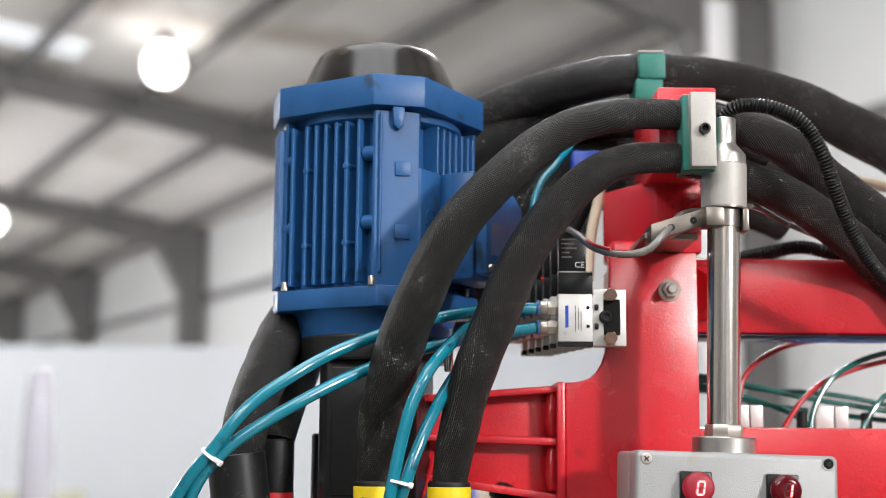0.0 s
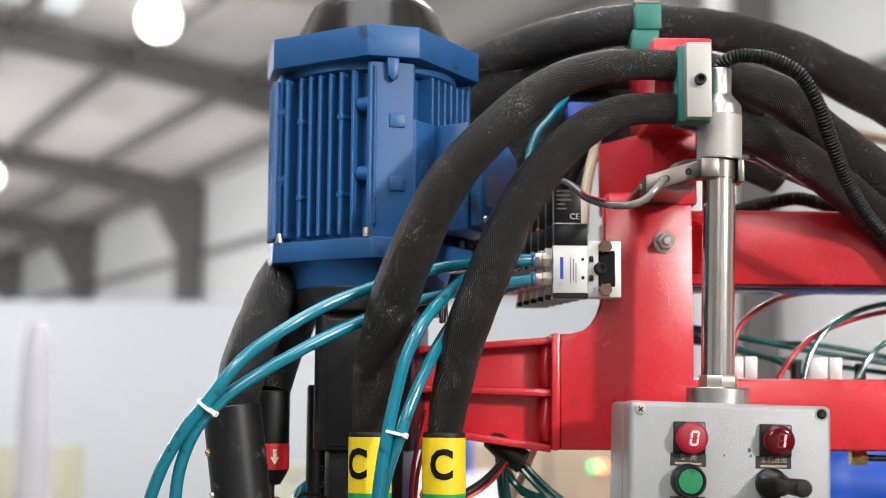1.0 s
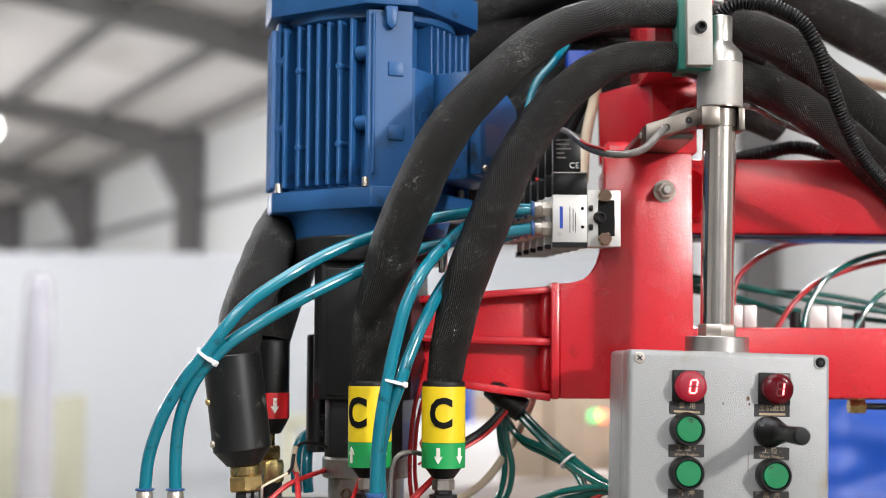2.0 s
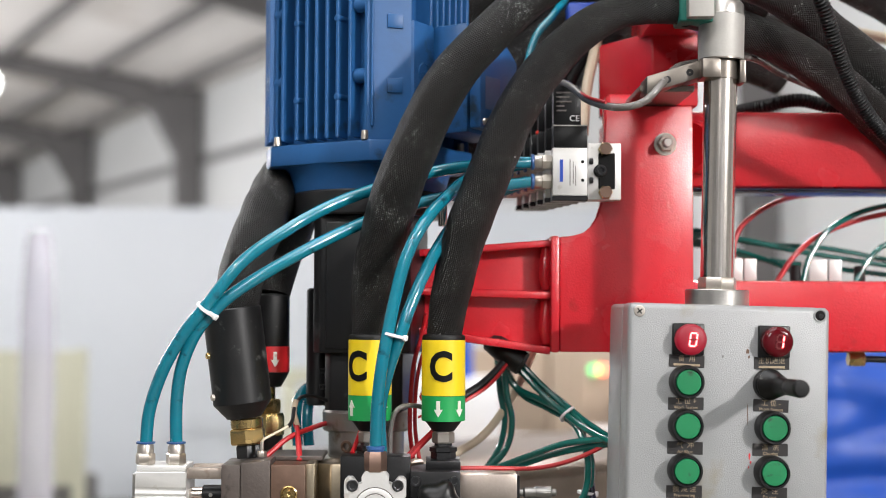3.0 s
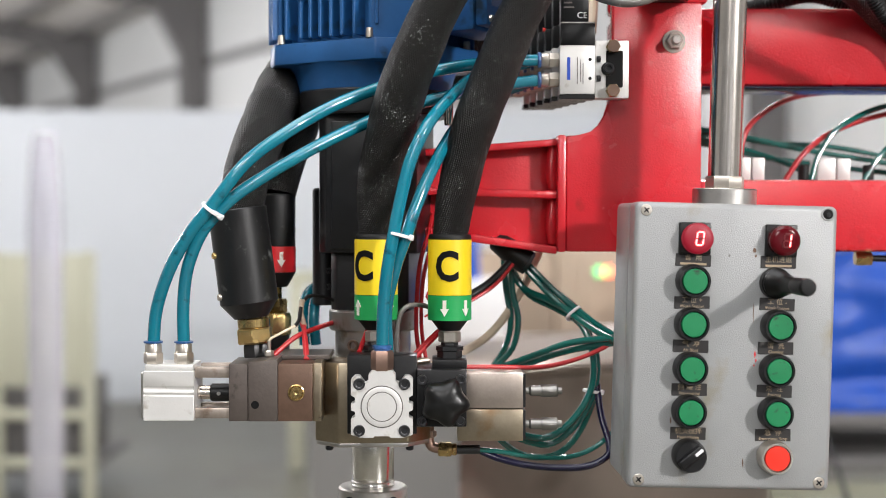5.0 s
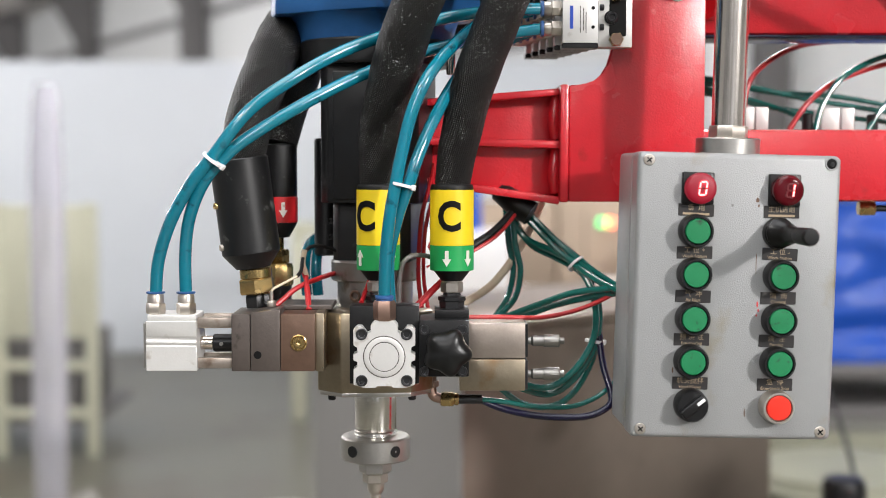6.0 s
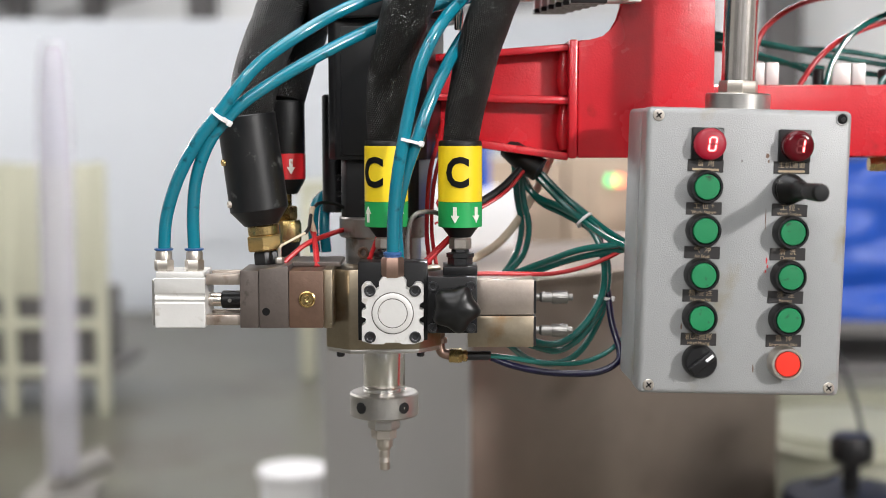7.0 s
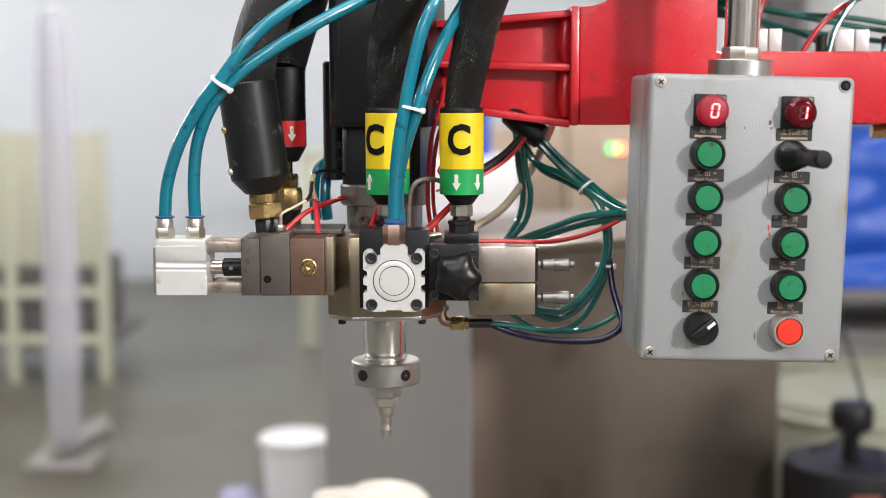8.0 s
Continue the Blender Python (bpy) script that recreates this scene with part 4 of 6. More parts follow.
# selector switch
m = Matrix.Translation((XL + 0.0005, 0, ROWZ[5])) @ FRONT
bm = lathe(bm_new(), [(0.0150, -0.001), (0.0152, 0.004), (0.0146, 0.0125), (0.0134, 0.0145), (0, 0.0145)], m, 40)
sel = part("selector_switch", bm, M_BLACK, panel, "black rotary selector with white mark", local=True)
handle_turn = m @ Matrix.Rotation(radians(40), 4, "Z")
bm = box(bm_new(), (-0.0128, -0.0046, 0.013), (0.0128, 0.0046, 0.0200), 0.0018, 3, handle_turn)
part("handle", bm, M_BLACK, sel, local=True)
bm = box(bm_new(), (0.0035, -0.0014, 0.0199), (0.0118, 0.0014, 0.0204), 0.0002, 1, handle_turn)
part("mark", bm, M_WHITE, sel, local=True)
# joystick with a ribbed boot, pushed to the right
m = Matrix.Translation((XR - 0.0036, 0, ROWZ[1] - 0.0003)) @ FRONT
bm = lathe(bm_new(), [(0.0142, -0.001), (0.0144, 0.004), (0.0138, 0.007), (0.0125, 0.008)], m, 40)
joy = part("joystick", bm, M_BLACK, panel, "black joystick with ribbed rubber boot", local=True)
tilt = m @ Matrix.Translation((0, 0, 0.007)) @ Matrix.Rotation(radians(5.5), 4, "Y")
bm = lathe(bm_new(), [(0.0122, -0.002), (0.0132, 0.002), (0.0102, 0.0048), (0.0120, 0.0078), (0.0090, 0.0112), (0.0108, 0.0142), (0.0080, 0.0178), (0.0096, 0.0208), (0.0072, 0.0245), (0.0070, 0.046)], tilt, 36)
part("boot", bm, M_GLOSSBLACK, joy, local=True)
bm = lathe(bm_new(), [(0.0068, 0.042), (0.0074, 0.044), (0.0079, 0.0665), (0.0076, 0.069), (0.0064, 0.0705), (0, 0.0710)], tilt, 30)
part("grip", bm, M_BLACK, joy, local=True)
# name plates
PLATES = (
    (XL, 0, "备  用", "", -1.0), (XL, 1, "工 位 +", "Work Station", 0.8), (XL, 2, "气  冲", "Air Blast", -0.6), (XL, 3, "预 浇 注", "Pre-pouring", 0.5), (XL, 4, "机头搅拌", "Head Mixing", -0.4),
    (XR - 0.001, 0, "主机进退", "", 0.6), (XR - 0.001, 1, "工 位 -", "Work Station", -1.2), (XR - 0.001, 2, "清  洗", "Cleaning", 0.7), (XR - 0.001, 3, "浇  注", "Pouring", -0.5), (XR - 0.001, 4, "急  停", "Emergency Stop", 0.8),
)
for x, r, upper, lower, lean in PLATES:
    m = Matrix.Translation((x, 0, LABZ[r])) @ FRONT @ Matrix.Rotation(radians(lean), 4, "Z")
    bm = box(bm_new(), (-0.0162, -0.0056, -0.0005), (0.0162, 0.0056, 0.0008), 0.0003, 1, m)
    plate = part("name_plate", bm, M_PLATE, panel, "black plate with worn gold lettering", local=True)
    bm = words(upper, 0.0062, m @ Matrix.Translation((0, 0.0020, 0.0008)), 0.0001)
    part("lettering", bm, M_GOLD, plate, local=True)
    if lower:
        bm = words(lower, 0.0040, m @ Matrix.Translation((0, -0.0034, 0.0008)), 0.0001)
        part("lettering", bm, M_GOLD, plate, local=True)
    else:
        bm = box(bm_new(), (-0.012, -0.0044, 0.0008), (0.012, -0.0024, 0.0010), 0, 1, m)
        part("lettering", bm, M_GOLD, plate, local=True)

# paint flecks and scratches on the lid
rng = random.Random(7)
for x, z, w, h, mat in ((0.020, -0.006, 0.0014, 0.0040, M_REDLABEL), (0.021, -0.0115, 0.0010, 0.0022, M_REDLABEL), (0.0195, -0.016, 0.0008, 0.0016, M_REDLABEL), (0.0165, 0.088, 0.0022, 0.0030, M_BROWN), (0.018, 0.083, 0.0012, 0.0018, M_BROWN), (-0.006, 0.083, 0.0016, 0.0016, M_FRAME), (0.0175, 0.032, 0.0005, 0.014, M_BROWN), (-0.055, -0.068, 0.0010, 0.004, M_BROWN), (0.012, -0.105, 0.0008, 0.006, M_BROWN)):
    o = [(x + w * math.cos(a) * rng.uniform(0.5, 1), z + h * math.sin(a) * rng.uniform(0.5, 1)) for a in [k * 0.785 for k in range(8)]]
    part("paint_fleck", prism(bm_new(), o, -0.0003, 0.0002, FRONT), mat, panel, "chipped fleck of paint", local=True)

post = thing("control_box_post", "polished steel tube post with cast aluminium socket", "post", (0.278, 1.268, 1.515))
PB, PT = Vector((0.2782, 1.268, 1.5165)), Vector((0.2858, 1.268, 1.838))
PM, PL = axis(PB, PT)
part("base_flange", lathe(bm_new(), [(0.0285, 0), (0.0295, 0.001), (0.0295, 0.015), (0.0285, 0.016), (0.02, 0.0162)], PM, 48), M_STEEL, post)
part("lock_nut", lathe(bm_new(), [(0.0175, 0.016), (0.0182, 0.0175), (0.0182, 0.026), (0.0172, 0.0275)], PM, 8), M_NICKEL, post)
part("tube", lathe(bm_new(), [(0.0157, 0.02), (0.0157, 0.24)], PM, 48), M_CHROME, post)
part("socket", lathe(bm_new(), [(0.0185, 0.2325), (0.0212, 0.2335), (0.0214, 0.236), (0.0214, 0.275)], PM, 48), M_ALU, post, "grey cast aluminium socket")
part("socket_rim", lathe(bm_new(), [(0.0205, 0.2318), (0.0212, 0.2320), (0.0212, 0.2345), (0.0207, 0.2349)], PM, 48), M_BRACKET, post)
part("shoulder", lathe(bm_new(), [(0.0213, 0.2752), (0.0209, 0.2757), (0.0207, 0.2850), (0.0198, 0.2864), (0.0136, 0.2936), (0.0122, 0.2950), (0.0118, 0.2965)], PM, 48), M_STEEL, post)
part("stub", lathe(bm_new(), [(0.0112, 0.2925), (0.0112, 0.3205), (0.0105, 0.3215), (0.0, 0.3215)], PM, 40), M_STEEL, post)
bm = lathe(bm_new(), [(0.0159, 0.2140), (0.0163, 0.2145), (0.0163, 0.2310), (0.0159, 0.2315)], PM, 40)
ring = part("clamp_ring", bm, M_BRACKET, post)
bm = box(bm_new(), (0.2622, 1.2475, 1.7300), (0.2795, 1.274, 1.7480), 0.001, 2)
part("clamp_ear", bm, M_BRACKET, ring)
bm = box(bm_new(), (0.2985, 1.2540, 1.7265), (0.3045, 1.278, 1.7480), 0.001, 2)
part("clamp_ear", bm, M_BRACKET, ring)
bm = bm_new()
prism(bm, [(0.212, 1.716), (0.268, 1.734), (0.268, 1.7505), (0.212, 1.733)], 1.262, 1.3, flat, 0.0015)
br = part("bracket_arm", bm, M_BRACKET, post, "brushed steel bracket arm")
for x, z in ((0.232, 1.730), (0.253, 1.737)):
    part("bracket_hole", lathe(bm_new(), [(0.0034, -0.0005), (0.0034, 0.0004), (0.0026, 0.0005), (0, -0.0002)], axis((x, 1.262, z), (x, 0, z))[0], 18), M_DARKMETAL, br)
bm = box(bm_new(), (0.209, 1.285, 1.7225), (0.262, 1.376, 1.7285), 0.001, 1)
part("bracket_foot", bm, M_BRACKET, post)

# ---- hose clamp on the red carrier ----
clamp = thing("hose_clamp", "aluminium clamp plate with dark green liner", "hose clamp", (0.258, 1.27, 1.784))
bm = box(bm_new(), (0.2472, 1.235, 1.7842), (0.2710, 1.248, 1.8560), 0.001, 2)
part("clamp_plate", bm, M_ALU, clamp)
bm = box(bm_new(), (0.2412, 1.2475, 1.7825), (0.2725, 1.284, 1.8570), 0.002, 2)
part("liner", bm, M_GREENTAPE, clamp, "dark green rubber liner")
bm = screw(bm_new(), (0.2595, 1.235, 1.8195), (0, -1, 0), 0.0054, 0.007)
part("clamp_screw", bm, M_DARKMETAL, clamp, "black socket screw")
tape = thing("hose_binding", "folded green tape binding round the upper hose", "tape", (0.238, 1.42, 1.888))
bm = box(bm_new(), (0.2205, 1.392, 1.8885), (0.2500, 1.445, 1.9135), 0.003, 2)
part("lower_wrap", bm, M_GREENTAPE, tape)
bm = box(bm_new(), (0.2235, 1.390, 1.9125), (0.2525, 1.447, 1.9415), 0.003, 2)
part("upper_wrap", bm, M_GREENTAPE, tape)
bm = box(bm_new(), (0.2225, 1.390, 1.9413), (0.2505, 1.43, 1.9433), 0.0005, 1)
part("tape_end", bm, M_ALU, tape, "pale tape end")

# ---- solenoid valve bank ----
bank = thing("valve_bank", "row of white solenoid valves with black coils", "valve bank", (0.15, 1.40, 1.622))
STEP = Vector((-0.0055, 0.0235, 0))
for k in range(6):
    m = Matrix.Translation(STEP * k)
    bm = box(bm_new(), (0.1302, 1.332, 1.6262), (0.1646, 1.3535, 1.6738), 0.0008, 2, m)
    v = part("valve_body", bm, M_ALUWHITE, bank)
    if k == 0:
        marks = v
    part("end_cover", box(bm_new(), (0.1298, 1.3322, 1.6212), (0.1650, 1.3535, 1.6260), 0.0006, 1, m), M_BLACK, v)
    part("coil_base", box(bm_new(), (0.1312, 1.333, 1.6740), (0.1650, 1.3535, 1.6962), 0.0012, 2, m), M_BLACK, v)
    part("coil", box(bm_new(), (0.1315, 1.337, 1.6965), (0.1590, 1.3535, 1.7365), 0.0012, 2, m), M_BLACK, v)
    if k == 0:
        part("seam", box(bm_new(), (0.1310, 1.3325, 1.6955), (0.1650, 1.3538, 1.6966), 0, 1, m), M_ALU, v)
    for z in (1.6604, 1.6410):
        nm = m @ axis((0.1302, 1.342, z), (0, 1.342, z))[0]
        fit = part("push_fitting", lathe(bm_new(), [(0.0070, 0), (0.0078, 0.001), (0.0078, 0.0095), (0.0068, 0.0105)], nm, 6), M_NICKEL, v, "nickel push-in fitting")
        part("fitting_sleeve", lathe(bm_new(), [(0.0072, 0.0105), (0.0072, 0.0165), (0.0064, 0.0178)], nm, 20), M_NICKEL, fit)
        part("release_ring", lathe(bm_new(), [(0.0076, 0.0176), (0.0080, 0.0182), (0.0080, 0.0205), (0.0066, 0.0212)], nm, 20), M_RING, fit)
FV = Matrix.Translation((0.1474, 1.332, 1.65)) @ FRONT
for x, z0, z1, w, mat in ((-0.0085, -0.010, 0.012, 0.0032, M_BLUEPLASTIC), (0.0, -0.014, 0.012, 0.0008, M_GREYCABLE), (0.0032, -0.012, 0.010, 0.0007, M_GREYCABLE), (0.0056, -0.014, 0.006, 0.0007, M_GREYCABLE)):
    part("print_line", box(bm_new(), (x - w / 2, z0, 0.0), (x + w / 2, z1, 0.0004), 0, 1, FV), mat, marks)
for x, z in ((0.0125, 0.010), (0.0125, -0.0085)):
    part("port", lathe(bm_new(), [(0.0017, 0), (0.0017, 0.0005), (0, 0.0004)], FV @ Matrix.Translation((x, z, 0)), 16), M_INK, marks)
part("print_line", words("CE", 0.0085, Matrix.Translation((0.1525, 1.3368, 1.7035)) @ FRONT, 0.0002), M_WHITE, marks)
for k, (z, w) in enumerate(((1.7115, 0.010), (1.7160, 0.008), (1.7205, 0.015), (1.7250, 0.013), (1.7295, 0.014))):
    part("print_line", box(bm_new(), (0.1345, 1.3364, z - 0.0008), (0.1345 + w, 1.3371, z + 0.0008)), M_GREYCABLE, marks)
for k, z in enumerate((1.696, 1.690)):
    part("indicator", box(bm_new(), (0.118 + 0.006 * k, 1.385, z - 0.002), (0.1215 + 0.006 * k, 1.387, z + 0.002), 0.0005), M_REDBTN, marks, "red indicator")
end = thing("manifold_end_plate", "silvery manifold end plate with rusty bolts", "end plate", (0.182, 1.34, 1.622))
part("plate", box(bm_new(), (0.1652, 1.336, 1.6225), (0.1985, 1.35, 1.6790), 0.0008, 2), M_ALUWHITE, end)
part("manifold_bar", box(bm_new(), (0.1660, 1.3495, 1.6235), (0.1960, 1.372, 1.6780), 0.0008, 2), M_ALU, end)
part("recess", box(bm_new(), (0.1760, 1.3345, 1.6330), (0.1925, 1.3365, 1.6690), 0.0008, 1), M_INK, end, "dark recess")
for z in (1.6295, 1.6725):
    b = part("bolt", nut(bm_new(), (0.1822, 1.336, z), (0.1822, 1.3255, z), 0.0070), M_BRASS, end, "rusty brown bolt head")
    part("bolt_face", rod(bm_new(), (0.1822, 1.3256, z), (0.1822, 1.3248, z), 0.0058, 20), M_BROWN, b)
part("boss", rod(bm_new(), (0.1775, 1.336, 1.6510), (0.1775, 1.3315, 1.6510), 0.0066, 24, 0.001), M_DARKMETAL, end)
part("socket_screw", screw(bm_new(), (0.1775, 1.3300, 1.6510), (0, -1, 0), 0.0050, 0.004), M_DARKMETAL, end)
for z in (1.6605, 1.6415):
    part("pin", rod(bm_new(), (0.1665, 1.333, z), (0.1705, 1.333, z), 0.0032, 14, 0.0006), M_DARKMETAL, end)

# ---- insulated hoses ----
HOSE = "black braided insulated hose with glints in its colour"


def wrap(bm, cx, cy, z, r, turn=0.0):
    """Bends flat lettering (x across, y up) round an upright cylinder, towards the front."""
    bmesh.ops.subdivide_edges(bm, edges=bm.edges[:], cuts=3)
    for v in bm.verts:
        a = v.co.x / r + radians(turn)
        rr = r + v.co.z
        v.co = Vector((cx + rr * math.sin(a), cy - rr * math.cos(a), z + v.co.y))
    return bm


def arrow(up):
    s = 1 if up else -1
    bm = bmesh.new()
    pts = [(-0.0017, -0.0075), (0.0017, -0.0075), (0.0017, 0.0005), (0.0042, 0.0005), (0.0, 0.0076), (-0.0042, 0.0005), (-0.0017, 0.0005)]
    low = [bm.verts.new((x, s * y, 0.0)) for x, y in pts]
    topv = [bm.verts.new((x, s * y, 0.0009)) for x, y in pts]
    bm.faces.new(low[::-1]), bm.faces.new(topv)
    for i in range(7):
        bm.faces.new((low[i], low[(i + 1) % 7], topv[(i + 1) % 7], topv[i]))
    return bm


def labelled_cuff(hose, cx, cy, up, letter_turn, arrow_turns):
    """Black end cuff with a yellow and green label, a cone and a hexagon nut."""
    r = 0.0205
    m = Matrix.Translation((cx, cy, 0))
    cuff = part("cuff", lathe(bm_new(), [(0.0165, 1.4895), (0.0195, 1.4892), (0.0203, 1.4880), (r, 1.486), (r, 1.410), (0.0195, 1.4095), (0.0110, 1.3985), (0.0105, 1.3975)], m, 48), M_RUBBER, hose)
    part("yellow_band", lathe(bm_new(), [(r, 1.4315), (r + 0.0004, 1.4318), (r + 0.0004, 1.4840), (r, 1.4843)], m, 64), M_YELLOW, cuff, "yellow label band")
    part("green_band", lathe(bm_new(), [(r, 1.4075), (r + 0.0004, 1.4078), (r + 0.0004, 1.4313), (r, 1.4314)], m, 64), M_GREENLABEL, cuff, "green label band")
    bm = words("C", 0.0385, Matrix.Identity(4), 0.0004, bold=0.0012)
    bmesh.ops.triangulate(bm, faces=bm.faces[:])
    bmesh.ops.subdivide_edges(bm, edges=bm.edges[:], cuts=3, use_grid_fill=True)
    lift = min(v.co.z for v in bm.verts)
    for v in bm.verts:
        v.co.z -= lift
        v.co.x *= 0.84
    part("letter", wrap(bm, cx, cy, 1.458, r + 0.0005, letter_turn), M_INK, cuff, "bold black letter")
    for a in arrow_turns:
        part("arrow", wrap(arrow(up), cx, cy, 1.4195, r + 0.0003, a), M_PINKWHITE, cuff, "worn white arrow")
    part("nut", nut(bm_new(), (cx, cy, 1.3860), (cx, cy, 1.3965), 0.0108), M_NICKEL, hose, "bright hexagon nut")
    part("neck", rod(bm_new(), (cx, cy, 1.3960), (cx, cy, 1.3985), 0.0090, 20), M_NICKEL, hose)
    part("adapter", lathe(bm_new(), [(0.0120, 1.3705), (0.0120, 1.3775), (0.0132, 1.3785), (0.0132, 1.3820), (0.0085, 1.3835), (0.0080, 1.3862)], m, 6), M_DARKMETAL, hose, "black adapter")


h1 = thing("insulated_hose", HOSE + " and yellow labelled cuff", "hose", (-0.048, 1.305, 1.372), "insulated hoses")
pts = [(-0.048, 1.305, 1.487), (-0.046, 1.3, 1.533), (-0.037, 1.285, 1.575), (-0.023, 1.265, 1.622), (-0.004, 1.25, 1.668), (0.02, 1.24, 1.715), (0.049, 1.235, 1.752), (0.091, 1.235, 1.793), (0.134, 1.242, 1.822), (0.178, 1.255, 1.837), (0.212, 1.263, 1.841), (0.26, 1.266, 1.84)]
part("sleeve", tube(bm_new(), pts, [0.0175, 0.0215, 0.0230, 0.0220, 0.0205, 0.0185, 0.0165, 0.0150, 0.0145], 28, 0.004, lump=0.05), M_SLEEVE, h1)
labelled_cuff(h1, -0.048, 1.305, True, -36, (-52, 42))
h2 = thing("insulated_hose", HOSE + " and yellow labelled cuff", "hose", (0.0225, 1.30, 1.372), "insulated hoses")
pts = [(0.0225, 1.3, 1.488), (0.029, 1.295, 1.528), (0.04, 1.285, 1.576), (0.055, 1.275, 1.618), (0.072, 1.265, 1.66), (0.09, 1.26, 1.7), (0.113, 1.257, 1.735), (0.145, 1.255, 1.769), (0.178, 1.258, 1.79), (0.211, 1.264, 1.798), (0.26, 1.266, 1.797)]
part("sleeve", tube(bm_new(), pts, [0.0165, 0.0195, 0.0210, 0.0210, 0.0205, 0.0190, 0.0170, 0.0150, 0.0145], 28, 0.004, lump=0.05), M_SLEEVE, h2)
labelled_cuff(h2, 0.0225, 1.30, False, -8, (-14, 44))
for label, pts, radii in (
    ("", [(0.25, 1.268, 1.840), (0.285, 1.30, 1.842), (0.325, 1.32, 1.838), (0.372, 1.35, 1.827), (0.421, 1.38, 1.798), (0.484, 1.4, 1.757), (0.525, 1.4, 1.715)], [0.0150, 0.0195, 0.0225, 0.0235]),
    ("", [(0.25, 1.268, 1.796), (0.285, 1.30, 1.797), (0.318, 1.315, 1.788), (0.363, 1.33, 1.774), (0.419, 1.36, 1.747), (0.482, 1.4, 1.709), (0.523, 1.4, 1.668)], [0.0150, 0.0185, 0.0205, 0.0220]),
):
    bm = tube(bm_new(), pts, radii, 24, 0.005, lump=0.05)
    single("insulated_hose", bm, M_SLEEVE, HOSE + " leaving the clamp", "hose", pts[-1], "insulated hoses")
pts = [(-0.04, 1.6, 1.814), (0.021, 1.58, 1.880), (0.074, 1.55, 1.914), (0.154, 1.48, 1.928), (0.228, 1.42, 1.926), (0.302, 1.42, 1.922), (0.37, 1.45, 1.918), (0.441, 1.48, 1.900), (0.522, 1.5, 1.866), (0.58, 1.5, 1.831)]
single("insulated_hose", tube(bm_new(), pts, [0.022, 0.024, 0.0235, 0.0215, 0.0235, 0.027, 0.028], 28, 0.005, lump=0.06), M_SLEEVE, HOSE + " arching over the frame", "hose", pts[-1], "insulated hoses")
pts = [(-0.012, 1.58, 1.818), (0.06, 1.56, 1.872), (0.112, 1.54, 1.891), (0.162, 1.525, 1.899), (0.222, 1.50, 1.899), (0.307, 1.49, 1.893), (0.39, 1.50, 1.864)]
single("insulated_hose", tube(bm_new(), pts, [0.023, 0.026, 0.026, 0.025, 0.025], 24, 0.005, lump=0.06), M_SLEEVE, HOSE + " behind the motor", "hose", pts[-1], "insulated hoses")
for pts, r in (([(-0.01, 1.64, 1.70), (0.045, 1.62, 1.775), (0.10, 1.58, 1.835), (0.19, 1.55, 1.862), (0.30, 1.56, 1.86), (0.42, 1.58, 1.83)], 0.030), ([(0.04, 1.62, 1.66), (0.075, 1.56, 1.755), (0.115, 1.54, 1.80), (0.185, 1.53, 1.835), (0.30, 1.54, 1.83), (0.42, 1.56, 1.79)], 0.026)):
    single("insulated_hose", tube(bm_new(), pts, r, 22, 0.008, lump=0.06), M_SLEEVE, HOSE + " in shade behind the valves", "hose", pts[-1], "insulated hoses")
# the two hoses on the other side of the motor with black screwed cuffs
h3 = thing("insulated_hose", "black braided hose with screwed black cuff and brass union", "hose", (-0.165, 1.31, 1.374), "insulated hoses")
pts = [(-0.1795, 1.31, 1.505), (-0.172, 1.315, 1.551), (-0.161, 1.34, 1.591), (-0.152, 1.40, 1.634), (-0.141, 1.48, 1.678), (-0.120, 1.58, 1.754)]
part("sleeve", tube(bm_new(), pts, [0.021, 0.0225, 0.0240, 0.0245, 0.024, 0.023], 28, 0.004, lump=0.06), M_SLEEVE, h3)
CM, CL = axis((-0.1685, 1.31, 1.409), (-0.1815, 1.308, 1.511))
cuff = part("cuff", lathe(bm_new(), [(0.014, 0.0), (0.0165, 0.0), (0.0280, 0.0150), (0.0280, 0.1045), (0.0272, 0.1055), (0.022, 0.1045)], CM, 56), M_CUFF, h3, "scuffed black plastic cuff")
for f, mat in ((0.020, M_NICKEL), (0.060, M_BRASS), (0.094, M_NICKEL)):
    p = CM @ Vector((0, 0, f))
    w = Vector((-0.88, -0.475, 0.0))
    part("cuff_screw", screw(bm_new(), p + w * 0.0275, w, 0.0032, 0.0034), mat, cuff)
UM, UL = axis((-0.1635, 1.31, 1.372), (-0.1665, 1.31, 1.408))
part("union_nut", lathe(bm_new(), [(0.0165, 0.012), (0.0178, 0.0135), (0.0178, 0.0255), (0.0165, 0.027)], UM, 6), M_BRASS, h3, "brass union nut")
part("union_sleeve", lathe(bm_new(), [(0.0145, 0.027), (0.0155, 0.028), (0.0155, 0.0355), (0.0140, 0.037)], UM, 32), M_BRASS, h3)
part("adapter", lathe(bm_new(), [(0.0125, -0.001), (0.0128, 0.0005), (0.0128, 0.0095), (0.0115, 0.012)], UM, 6), M_DARKMETAL, h3)
h4 = thing("insulated_hose", "black braided hose with red arrow band and brass union", "hose", (-0.153, 1.38, 1.374), "insulated hoses")
pts = [(-0.1525, 1.38, 1.528), (-0.148, 1.39, 1.562), (-0.138, 1.43, 1.605), (-0.130, 1.50, 1.650), (-0.112, 1.60, 1.735)]
part("sleeve", tube(bm_new(), pts, [0.020, 0.024, 0.026, 0.026, 0.025], 28, 0.004, lump=0.06), M_SLEEVE, h4)
